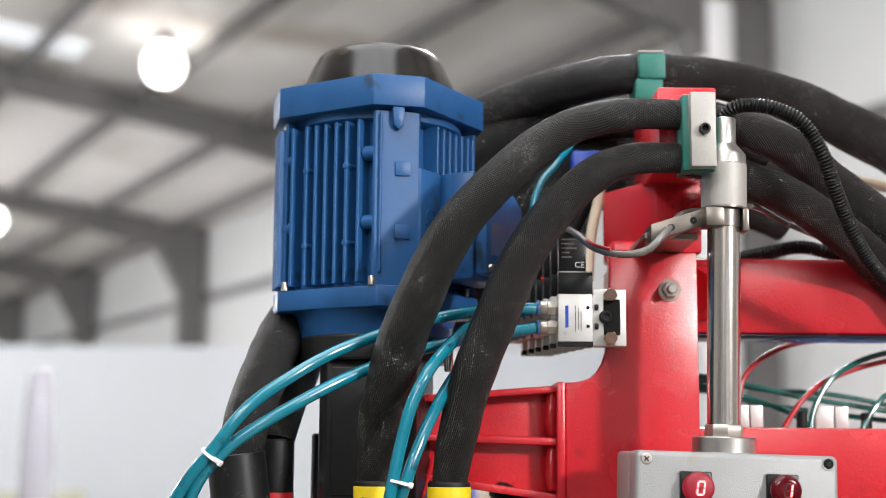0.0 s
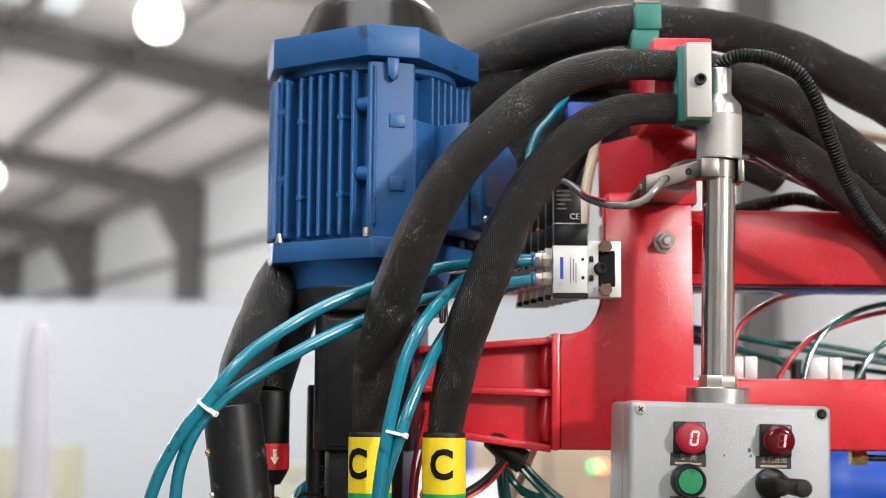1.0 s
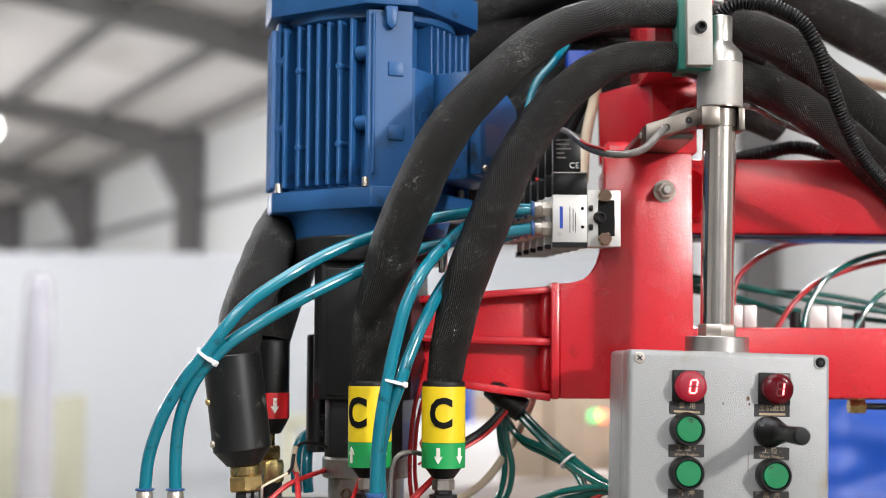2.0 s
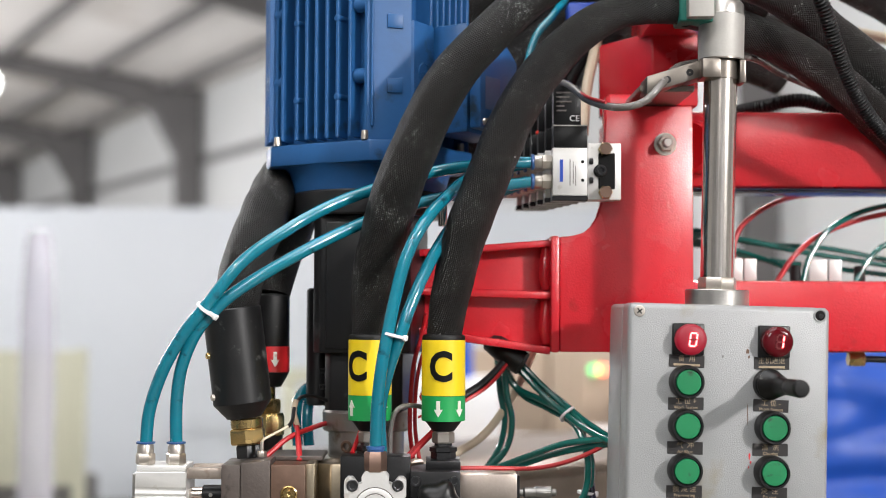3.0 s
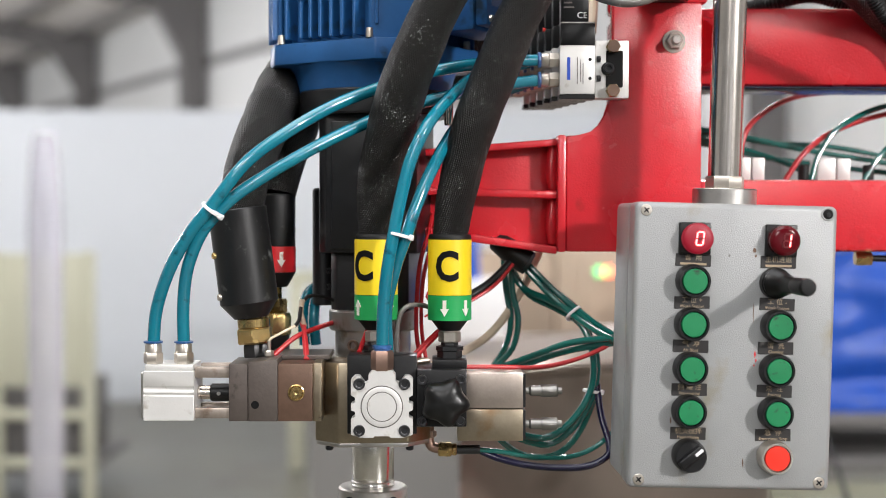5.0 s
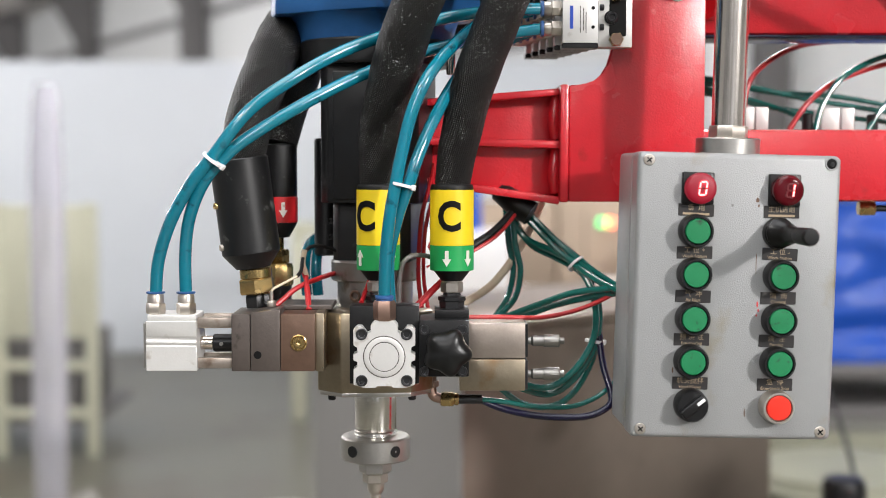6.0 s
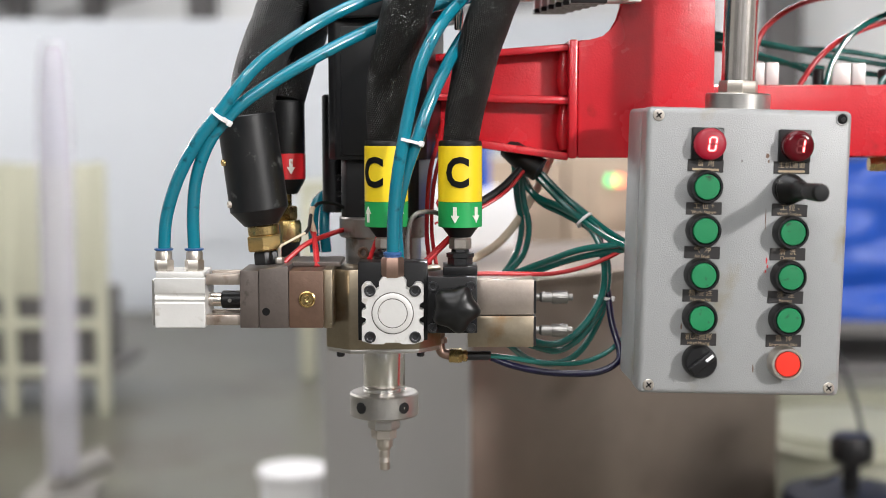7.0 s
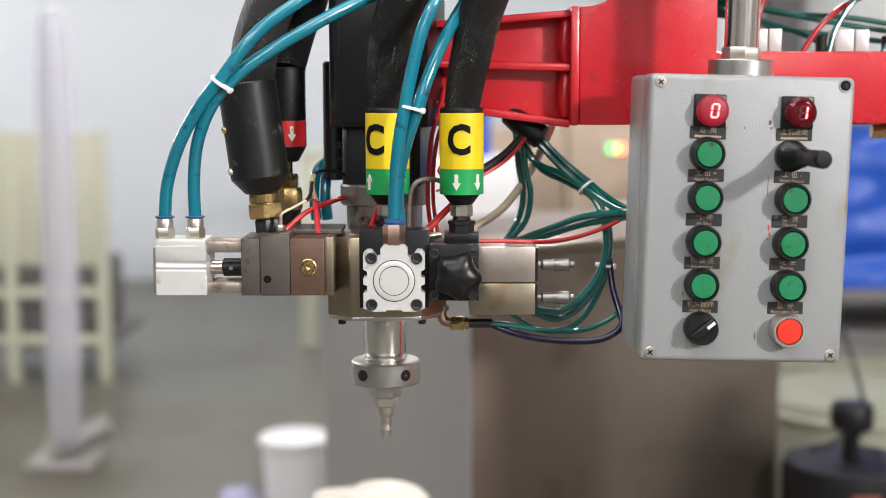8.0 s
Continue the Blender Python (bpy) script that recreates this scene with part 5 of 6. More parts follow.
m = Matrix.Translation((-0.1530, 1.38, 0))
cuff = part("cuff", lathe(bm_new(), [(0.010, 1.4345), (0.012, 1.4350), (0.0190, 1.4475), (0.0200, 1.4500), (0.0200, 1.5270), (0.0185, 1.5290)], m, 48), M_CUFF, h4)
part("red_band", lathe(bm_new(), [(0.0200, 1.4500), (0.0204, 1.4502), (0.0204, 1.4755), (0.0200, 1.4758)], m, 48), M_REDLABEL, cuff, "red label band")
for a in (22, -48):
    part("arrow", wrap(arrow(False), -0.1530, 1.38, 1.463, 0.0203, a), M_PINKWHITE, cuff, "cream arrow")
part("stem", rod(bm_new(), (-0.1530, 1.38, 1.422), (-0.1530, 1.38, 1.436), 0.0062, 18), M_BRASS, h4)
part("union_nut", nut(bm_new(), (-0.1540, 1.38, 1.4085), (-0.1540, 1.38, 1.4225), 0.0125), M_BRASS, h4, "brass union nut")
part("union_sleeve", lathe(bm_new(), [(0.0155, 1.386), (0.0165, 1.387), (0.0165, 1.4045), (0.0150, 1.4085)], Matrix.Translation((-0.1540, 1.38, 0)), 8), M_BRASS, h4)
part("adapter", rod(bm_new(), (-0.1540, 1.38, 1.370), (-0.1540, 1.38, 1.387), 0.0150, 24), M_DARKMETAL, h4)

# ---- air tubes, cable ties ----
TEAL = "glossy teal polyurethane air tube"
R_TEAL = 0.0059


def line(name, pts, r, mat, label, category, group, n=14, step=0.005):
    return single(name, tube(bm_new(), pts, r, n, step), mat, label, category, pts[-1], group)


line("air_tube", [(0.112, 1.342, 1.6604), (0.0696, 1.33, 1.6573), (0.0136, 1.306, 1.6468), (-0.0357, 1.298, 1.6318), (-0.0833, 1.28, 1.6119), (-0.1238, 1.258, 1.5867), (-0.1632, 1.244, 1.5563), (-0.195, 1.24, 1.516), (-0.215, 1.245, 1.492), (-0.236, 1.255, 1.458), (-0.251, 1.268, 1.42), (-0.256, 1.276, 1.384)], R_TEAL, M_TEAL, TEAL + " to the side cylinder", "air tube", "teal air tubes")
line("air_tube", [(0.112, 1.342, 1.641), (0.0691, 1.332, 1.634), (0.0247, 1.312, 1.6231), (-0.0083, 1.302, 1.6137), (-0.0519, 1.292, 1.5971), (-0.0923, 1.272, 1.5766), (-0.1331, 1.255, 1.5526), (-0.1718, 1.248, 1.5272), (-0.1932, 1.248, 1.507), (-0.2078, 1.25, 1.4879), (-0.2205, 1.258, 1.4579), (-0.2265, 1.269, 1.424), (-0.2275, 1.276, 1.384)], R_TEAL, M_TEAL, TEAL + " to the side cylinder", "air tube", "teal air tubes")
line("air_tube", [(0.103, 1.366, 1.6604), (0.058, 1.338, 1.649), (0.029, 1.290, 1.625), (0.004, 1.246, 1.594), (-0.013, 1.236, 1.56), (-0.023, 1.235, 1.522), (-0.029, 1.235, 1.492), (-0.035, 1.238, 1.459), (-0.039, 1.247, 1.422), (-0.0405, 1.256, 1.384)], R_TEAL, M_TEAL, TEAL + " to the front cylinder", "air tube", "teal air tubes")
line("air_tube", [(0.103, 1.366, 1.6410), (0.054, 1.345, 1.620), (0.027, 1.305, 1.589), (0.004, 1.258, 1.547), (-0.010, 1.243, 1.513), (-0.0178, 1.2405, 1.489), (-0.0285, 1.250, 1.458), (-0.037, 1.266, 1.420), (-0.036, 1.28, 1.376)], R_TEAL, M_TEAL, TEAL + " behind the front cylinder's tube", "air tube", "teal air tubes")
line("air_tube", [(0.160, 1.48, 1.86), (0.141, 1.46, 1.832), (0.124, 1.45, 1.81), (0.114, 1.44, 1.777), (0.112, 1.41, 1.720)], 0.0042, M_TEAL, TEAL + " behind the hoses", "air tube", "teal air tubes")
for dx in (0.0, 0.0115):
    line("air_tube", [(-0.1255 + dx, 1.40, 1.374), (-0.1275 + dx, 1.40, 1.402), (-0.124 + dx, 1.41, 1.425), (-0.108 + dx, 1.43, 1.438)], 0.0055, M_TEAL, TEAL + " looped behind the head", "air tube", "teal air tubes")


def cable_tie(p, way, r, mat=M_WHITE):
    m, _ = axis(p, Vector(p) + Vector(way))
    t = thing("cable_tie", "white nylon cable tie round the tubes", "cable tie", p, "cable ties")
    part("band", lathe(bm_new(), [(r, -0.0013), (r + 0.0008, -0.0013), (r + 0.0010, 0), (r + 0.0008, 0.0013), (r, 0.0013)], m, 28), mat, t)
    part("buckle", box(bm_new(), (-0.0026, -r - 0.0028, -0.0026), (0.0026, -r + 0.001, 0.0026), 0.0008, 1, m @ Matrix.Rotation(radians(20), 4, "Z")), mat, t)


cable_tie((-0.1945, 1.2430, 1.5120), (-0.6, 0.1, -0.8), 0.0108)
cable_tie((-0.0237, 1.2378, 1.4895), (-0.25, 0, -1), 0.0106)

# ---- corrugated conduit and cables on the post ----
pts = [(0.2855, 1.268, 1.833), (0.2872, 1.266, 1.841), (0.295, 1.26, 1.8475), (0.310, 1.255, 1.8485), (0.333, 1.25, 1.8435), (0.357, 1.25, 1.830), (0.376, 1.255, 1.803), (0.393, 1.27, 1.768), (0.414, 1.29, 1.732), (0.439, 1.31, 1.702), (0.475, 1.33, 1.671)]
single("corrugated_conduit", tube(bm_new(), pts, 0.0067, 18, 0.0007, (0.0034, 0.0008)), M_BLACK, "black corrugated plastic conduit leaving the post", "conduit", pts[-1], "conduits")
pts = [(0.346, 1.52, 1.736), (0.374, 1.47, 1.737), (0.409, 1.455, 1.742), (0.452, 1.455, 1.734), (0.512, 1.455, 1.7305)]
single("corrugated_conduit", tube(bm_new(), pts, 0.0075, 14, 0.001, (0.0038, 0.0008)), M_BLACK, "black corrugated conduit lying on the beam", "conduit", pts[-1], "conduits")
line("cable", [(0.268, 1.29, 1.752), (0.244, 1.28, 1.745), (0.224, 1.258, 1.723), (0.207, 1.255, 1.707), (0.184, 1.265, 1.704), (0.162, 1.295, 1.715), (0.146, 1.328, 1.735), (0.132, 1.36, 1.747)], 0.0037, M_GREYCABLE, "grey sheathed cable bowed to the valves", "cable", "cables")
line("cable", [(0.150, 1.322, 1.732), (0.160, 1.294, 1.7185), (0.175, 1.270, 1.7095)], 0.0016, M_REDWIRE, "thin red wire beside the grey cable", "wire", "wires", 8)
line("cable", [(0.300, 1.30, 1.757), (0.33, 1.33, 1.763), (0.37, 1.38, 1.757), (0.42, 1.43, 1.75)], 0.003, M_GREYCABLE, "thin grey cable behind the post", "cable", "cables", 8)
line("cable", [(0.196, 1.49, 1.83), (0.19, 1.47, 1.80), (0.178, 1.45, 1.75), (0.172, 1.43, 1.70)], 0.006, M_CREAM, "pale grey cable beside the red column", "cable", "cables", 10)
for k in range(6):
    line("cable", [(0.085 + 0.014 * k, 1.51, 1.64), (0.10 + 0.012 * k, 1.50 + 0.006 * (k % 2), 1.72), (0.13 + 0.012 * k, 1.50, 1.79), (0.20 + 0.006 * k, 1.52, 1.83)], 0.0062, M_RUBBER, "black cable rising behind the valves", "cable", "cables", 10, 0.01)
bm = box(bm_new(), (0.158, 1.452, 1.815), (0.192, 1.480, 1.848), 0.004)
single("connector_block", bm, M_BLUEPLASTIC, "blue plastic connector behind the hoses", "connector", (0.175, 1.466, 1.815))

# ---- wiring between frame and box ----
GW = "thin dark green air tube in a bundle"
for k, (pts, r) in enumerate((
    ([(0.082, 1.415, 1.475), (0.121, 1.4, 1.432), (0.148, 1.38, 1.407), (0.168, 1.35, 1.393), (0.188, 1.32, 1.384)], 0.0032),
    ([(0.088, 1.42, 1.475), (0.125, 1.405, 1.437), (0.152, 1.385, 1.411), (0.172, 1.35, 1.390), (0.190, 1.325, 1.380)], 0.0030),
    ([(0.075, 1.42, 1.475), (0.099, 1.42, 1.434), (0.127, 1.4, 1.42), (0.151, 1.38, 1.405), (0.166, 1.36, 1.375), (0.166, 1.36, 1.335), (0.146, 1.36, 1.301), (0.118, 1.36, 1.284), (0.080, 1.35, 1.293)], 0.0036),
    ([(0.078, 1.425, 1.475), (0.104, 1.425, 1.428), (0.132, 1.405, 1.412), (0.156, 1.385, 1.398), (0.171, 1.368, 1.370), (0.170, 1.368, 1.330), (0.151, 1.368, 1.296), (0.122, 1.368, 1.276), (0.082, 1.355, 1.288)], 0.0034),
    ([(0.190, 1.33, 1.388), (0.145, 1.35, 1.381), (0.114, 1.38, 1.367), (0.076, 1.40, 1.350)], 0.0034),
    ([(0.190, 1.335, 1.383), (0.150, 1.355, 1.374), (0.120, 1.385, 1.362), (0.082, 1.405, 1.345)], 0.0034),
    ([(0.087, 1.42, 1.475), (0.09, 1.42, 1.428), (0.096, 1.42, 1.398), (0.09, 1.42, 1.369), (0.070, 1.41, 1.348)], 0.0034),
    ([(0.080, 1.43, 1.475), (0.084, 1.43, 1.428), (0.089, 1.43, 1.398), (0.083, 1.43, 1.369), (0.066, 1.41, 1.345)], 0.0034),
    ([(0.164, 1.375, 1.392), (0.173, 1.375, 1.34), (0.159, 1.375, 1.294), (0.133, 1.375, 1.265), (0.096, 1.375, 1.265), (0.062, 1.355, 1.293)], 0.0034),
    ([(0.050, 1.33, 1.2775), (0.075, 1.33, 1.275), (0.099, 1.33, 1.271), (0.139, 1.34, 1.268), (0.168, 1.35, 1.276), (0.190, 1.36, 1.292)], 0.0026),
    ([(0.070, 1.43, 1.475), (0.110, 1.42, 1.445), (0.140, 1.40, 1.424), (0.166, 1.37, 1.402), (0.190, 1.335, 1.386)], 0.0030),
)):
    line("air_tube", pts, r, M_GREENTUBE, GW + (" into the control box" if k in (0, 1, 4, 5, 9, 10) else " looping below the frame"), "air tube", "green air tubes", 10, 0.006)
line("navy_tube", [(0.050, 1.335, 1.2765), (0.075, 1.33, 1.2675), (0.11, 1.328, 1.261), (0.154, 1.328, 1.2605), (0.177, 1.33, 1.27), (0.181, 1.34, 1.282), (0.175, 1.355, 1.307), (0.172, 1.37, 1.34)], 0.0034, M_NAVY, "dark navy air tube sagging under the head", "air tube", "", 12)
line("cable", [(0.034, 1.32, 1.3600), (0.071, 1.33, 1.359), (0.111, 1.34, 1.3575), (0.144, 1.34, 1.364), (0.172, 1.34, 1.375), (0.190, 1.34, 1.386)], 0.0022, M_REDWIRE, "red wire running to the control box", "wire", "wires", 10)
line("hose", [(0.124, 1.46, 1.475), (0.1, 1.44, 1.427), (0.07, 1.42, 1.387), (0.04, 1.4, 1.368), (0.0, 1.38, 1.352)], 0.0043, M_CREAM, "cream rubber hose behind the labelled hose", "hose", "", 12)
line("wire_loom", [(0.098, 1.40, 1.472), (0.07, 1.385, 1.443), (0.047, 1.37, 1.428), (0.018, 1.36, 1.412)], 0.0045, M_RUBBER, "black taped cable bundle", "wire loom", "", 12)
line("cable", [(0.097, 1.396, 1.468), (0.072, 1.38, 1.439), (0.047, 1.366, 1.423), (0.018, 1.355, 1.409)], 0.0020, M_REDWIRE, "red wire along the cable bundle", "wire", "wires", 8)
line("wire_loom", [(0.075, 1.41, 1.482), (0.09, 1.40, 1.468), (0.105, 1.395, 1.458)], 0.013, M_RUBBER, "black taped lump of wiring under the arm", "wire loom", "", 14)
for pts, r in (
    ([(0.034, 1.39, 1.422), (0.032, 1.36, 1.412), (0.024, 1.335, 1.403), (0.005, 1.315, 1.386), (-0.018, 1.305, 1.363)], 0.0023),
    ([(0.028, 1.39, 1.420), (0.027, 1.36, 1.410), (0.019, 1.338, 1.401), (0.000, 1.32, 1.384), (-0.022, 1.31, 1.363)], 0.0020),
    ([(0.006, 1.405, 1.512), (0.002, 1.37, 1.490), (-0.007, 1.346, 1.455), (-0.010, 1.345, 1.399), (-0.006, 1.345, 1.362)], 0.0022),
    ([(0.010, 1.405, 1.500), (0.005, 1.372, 1.478), (-0.003, 1.349, 1.445), (-0.005, 1.348, 1.400), (0.000, 1.345, 1.362)], 0.0020),
    ([(-0.080, 1.40, 1.398), (-0.092, 1.36, 1.400), (-0.106, 1.335, 1.397), (-0.127, 1.315, 1.389), (-0.146, 1.30, 1.373)], 0.0025),
    ([(-0.121, 1.335, 1.405), (-0.1195, 1.328, 1.398), (-0.118, 1.315, 1.389), (-0.115, 1.30, 1.369)], 0.0023),
    ([(-0.124, 1.335, 1.406), (-0.121, 1.328, 1.398), (-0.117, 1.318, 1.389), (-0.1135, 1.30, 1.369)], 0.0019),
    ([(-0.046, 1.35, 1.418), (-0.054, 1.335, 1.404), (-0.061, 1.31, 1.385), (-0.064, 1.295, 1.3765)], 0.0023),
    ([(0.012, 1.39, 1.44), (0.0, 1.38, 1.425), (0.010, 1.375, 1.412), (-0.002, 1.37, 1.405)], 0.0012),
):
    line("cable", pts, r, M_REDWIRE, "red insulated wire at the mixing head", "wire", "wires", 10)
line("cable", [(-0.028, 1.30, 1.376), (-0.027, 1.30, 1.405), (-0.020, 1.30, 1.419), (-0.006, 1.31, 1.421), (0.01, 1.33, 1.415)], 0.0024, M_GREYCABLE, "grey sensor cable hooked over the head", "cable", "cables", 10)
line("cable", [(-0.126, 1.305, 1.401), (-0.123, 1.315, 1.406), (-0.1225, 1.33, 1.418), (-0.117, 1.34, 1.427), (-0.104, 1.35, 1.427), (-0.09, 1.36, 1.421)], 0.0018, M_RUBBER, "thin dark sensor cable", "cable", "cables", 8)
line("cable", [(-0.121, 1.33, 1.425), (-0.123, 1.33, 1.412), (-0.119, 1.33, 1.398)], 0.0026, M_CREAM, "short bare wire end", "wire", "wires", 8)
sens = thing("sensor_fitting", "small nickel sensor fitting on the head", "fitting", (-0.149, 1.29, 1.373))
part("nut", nut(bm_new(), (-0.149, 1.29, 1.3735), (-0.149, 1.29, 1.379), 0.0045), M_NICKEL, sens)
part("stem", rod(bm_new(), (-0.149, 1.29, 1.379), (-0.149, 1.29, 1.388), 0.0018, 12), M_NICKEL, sens)
part("wire_sleeve", tube(bm_new(), [(-0.149, 1.29, 1.387), (-0.1475, 1.29, 1.390), (-0.140, 1.295, 1.394), (-0.126, 1.305, 1.401)], 0.0012, 10, 0.003), M_CREAM, sens, "yellowed wire sleeve")
elbow = thing("elbow_fitting", "brown elbow fitting with brass connector", "fitting", (0.004, 1.33, 1.28))
part("elbow", tube(bm_new(), [(0.003, 1.33, 1.302), (0.003, 1.33, 1.287), (0.0055, 1.33, 1.2805), (0.013, 1.33, 1.2782)], 0.0050, 14, 0.002), M_COPPER, elbow)
part("collar", nut(bm_new(), (0.003, 1.33, 1.290), (0.003, 1.33, 1.296), 0.0072), M_COPPER, elbow)
part("connector", nut(bm_new(), (0.012, 1.33, 1.2780), (0.025, 1.33, 1.2776), 0.0076), M_BRASS, elbow)
part("sleeve", rod(bm_new(), (0.025, 1.33, 1.2776), (0.030, 1.33, 1.2775), 0.0060, 16, 0.001), M_BRASS, elbow)
part("tail", rod(bm_new(), (0.030, 1.33, 1.2775), (0.053, 1.33, 1.2775), 0.0046, 14), M_DARKMETAL, elbow)
cable_tie((0.150, 1.385, 1.408), (0.6, -0.3, -0.7), 0.0088)
cable_tie((0.168, 1.37, 1.330), (-0.1, 0, -1), 0.0090)

# ---- inside the frame window ----
for x0, x1, y in ((0.331, 0.346, 1.45), (0.3475, 0.361, 1.45), (0.423, 0.443, 1.47), (0.4445, 0.459, 1.47)):
    bm = box(bm_new(), (x0, y, 1.5452), (x1, y + 0.03, 1.5695), 0.001)
    single("aluminium_block", bm, M_ALUWHITE, "small pale aluminium block on the lower beam", "block", (x0, y, 1.5452), "aluminium blocks")
for x, y in ((0.405, 1.46), (0.478, 1.47)):
    bm = rod(bm_new(), (x, y, 1.5452), (x, y, 1.563), 0.006, 16, 0.0015)
    single("cable_gland", bm, M_RUBBER, "black cable gland on the lower beam", "gland", (x, y, 1.5452), "cable glands")
for pts in ([(0.339, 1.47, 1.56), (0.342, 1.47, 1.59), (0.357, 1.48, 1.612), (0.394, 1.5, 1.634), (0.453, 1.55, 1.648), (0.56, 1.6, 1.655)], [(0.384, 1.455, 1.5452), (0.406, 1.46, 1.575), (0.444, 1.48, 1.6), (0.512, 1.5, 1.621), (0.60, 1.5, 1.63)]):
    line("cable", pts, 0.0030, M_REDWIRE, "red tube arching inside the frame", "tube", "wires", 10)
for pts in ([(0.412, 1.455, 1.5452), (0.422, 1.46, 1.574), (0.45, 1.47, 1.606), (0.512, 1.5, 1.63), (0.60, 1.52, 1.637)], [(0.25, 1.53, 1.603), (0.304, 1.53, 1.6), (0.361, 1.53, 1.595), (0.436, 1.53, 1.58), (0.60, 1.53, 1.555)], [(0.25, 1.54, 1.600), (0.308, 1.54, 1.595), (0.367, 1.53, 1.579), (0.405, 1.50, 1.562), (0.417, 1.47, 1.5452)], [(0.26, 1.55, 1.61), (0.315, 1.55, 1.606), (0.386, 1.55, 1.591), (0.47, 1.55, 1.585), (0.60, 1.55, 1.56)], [(0.472, 1.465, 1.5452), (0.489, 1.47, 1.57), (0.518, 1.48, 1.589), (0.60, 1.49, 1.60)], [(0.25, 1.56, 1.597), (0.33, 1.56, 1.588), (0.40, 1.55, 1.572), (0.60, 1.55, 1.548)]):
    line("air_tube", pts, 0.0032, M_GREENTUBE, "green air tube inside the frame", "air tube", "green air tubes", 10, 0.006)
line("cable", [(0.44, 1.60, 1.88), (0.50, 1.58, 1.835), (0.56, 1.56, 1.80), (0.62, 1.55, 1.78)], 0.006, M_TEAL, "teal tube behind the hoses", "air tube", "teal air tubes", 10)
line("cable", [(0.36, 1.62, 1.885), (0.43, 1.60, 1.868), (0.50, 1.58, 1.845), (0.60, 1.56, 1.82)], 0.007, M_CREAM, "cream hose behind the hoses", "hose", "", 10)
bm = box(bm_new(), (0.49, 1.54, 1.7236), (0.64, 1.62, 1.80), 0.008)
single("junction_box", bm, M_ALUWHITE, "pale grey junction box on the upper beam", "junction box", (0.56, 1.58, 1.7236))
stud = thing("hose_stub", "small brass fitting with black pipe under the beam", "fitting", (0.46, 1.44, 1.455))
part("nut", nut(bm_new(), (0.455, 1.44, 1.4625), (0.472, 1.44, 1.4625), 0.0085), M_BRASS, stud)
part("pipe", tube(bm_new(), [(0.47, 1.44, 1.4625), (0.52, 1.44, 1.462), (0.62, 1.44, 1.464)], 0.0035, 10), M_RUBBER, stud)

# ---- things further back ----
cab = thing("steel_cabinet", "brushed stainless steel cabinet standing behind the machine", "cabinet", (0.2, 2.9, 0))
CABM = Matrix.Translation((0.064, 2.6, 0)) @ Matrix.Rotation(radians(37), 4, "Z")
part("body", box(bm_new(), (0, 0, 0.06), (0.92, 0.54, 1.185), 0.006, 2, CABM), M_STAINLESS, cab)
part("top", box(bm_new(), (-0.01, -0.01, 1.186), (0.93, 0.55, 1.205), 0.004, 2, CABM), M_STAINLESS, cab)
# added sheet: the lighter reflection on this side is painted as its colour
part("side_panel", box(bm_new(), (-0.006, 0.004, 0.065), (-0.0005, 0.536, 1.18), 0.002, 1, CABM), M_LITSIDE, cab, "steel side sheet, paler for its brighter reflection")
part("plinth", box(bm_new(), (0.03, 0.03, 0), (0.89, 0.51, 0.06), 0.002, 1, CABM), M_BLACK, cab)

clear = bpy.data.materials.new("clear_acrylic")
clear.use_nodes = True
b = clear.node_tree.nodes["Principled BSDF"]
b.inputs["Base Color"].default_value = (0.93, 0.92, 0.97, 1)
b.inputs["Roughness"].default_value = 0.06
b.inputs["Transmission Weight"].default_value = 0.7
b.inputs["IOR"].default_value = 1.35
stand = thing("acrylic_tube", "clear plastic tube standing upright on a grey foot", "tube", (-1.55, 5.4, 0))
part("tube", lathe(bm_new(), [(0.062, 0.10), (0.070, 0.5), (0.070, 1.46), (0.068, 1.54), (0.063, 1.64), (0.057, 1.74), (0.050, 1.80), (0.040, 1.835), (0.037, 1.83), (0.046, 1.79), (0.052, 1.73), (0.065, 1.45), (0.065, 0.5), (0.057, 0.10)], Matrix.Translation((-1.53, 5.4, 0)), 40), clear, stand)
part("foot", box(bm_new(), (-1.68, 5.3, 0.0), (-1.40, 5.55, 0.03), 0.008), M_ALU, stand)
part("clamp", rod(bm_new(), (-1.60, 5.4, 0.05), (-1.36, 5.45, 0.16), 0.05, 20, 0.01), M_ALU, stand)

rack = thing("storage_rack", "cream painted steel rack with panels", "rack", (-2.1, 7.2, 0))
for x in (-2.60, -2.28, -1.80):
    part("post", box(bm_new(), (x, 7.0, 0), (x + 0.06, 7.06, 1.32), 0.004), M_CREAMPAINT, rack)
for z in (0.20, 0.45):
    part("rail", box(bm_new(), (-2.60, 7.005, z), (-1.745, 7.055, z + 0.05), 0.004), M_CREAMPAINT, rack)
part("panel", box(bm_new(), (-2.54, 7.01, 0.62), (-1.80, 7.05, 1.31), 0.004), M_CREAMPAINT, rack)
part("deck", box(bm_new(), (-2.58, 7.06, 0.16), (-1.76, 7.9, 0.20), 0.004), M_FRAME, rack)
part("goods_box", box(bm_new(), (-2.5, 7.1, 0.20), (-1.85, 7.8, 0.6), 0.02), M_FRAME, rack, "dark goods in the rack")
legs = thing("cream_trestle", "pale green painted steel trestle leg", "trestle", (-0.76, 8.0, 0))
part("leg", box(bm_new(), (-0.84, 8.0, 0), (-0.75, 8.08, 1.1), 0.006), M_CREAMPAINT, legs)
part("top_rail", box(bm_new(), (-0.84, 8.0, 1.1), (0.6, 8.08, 1.18), 0.006), M_CREAMPAINT, legs)

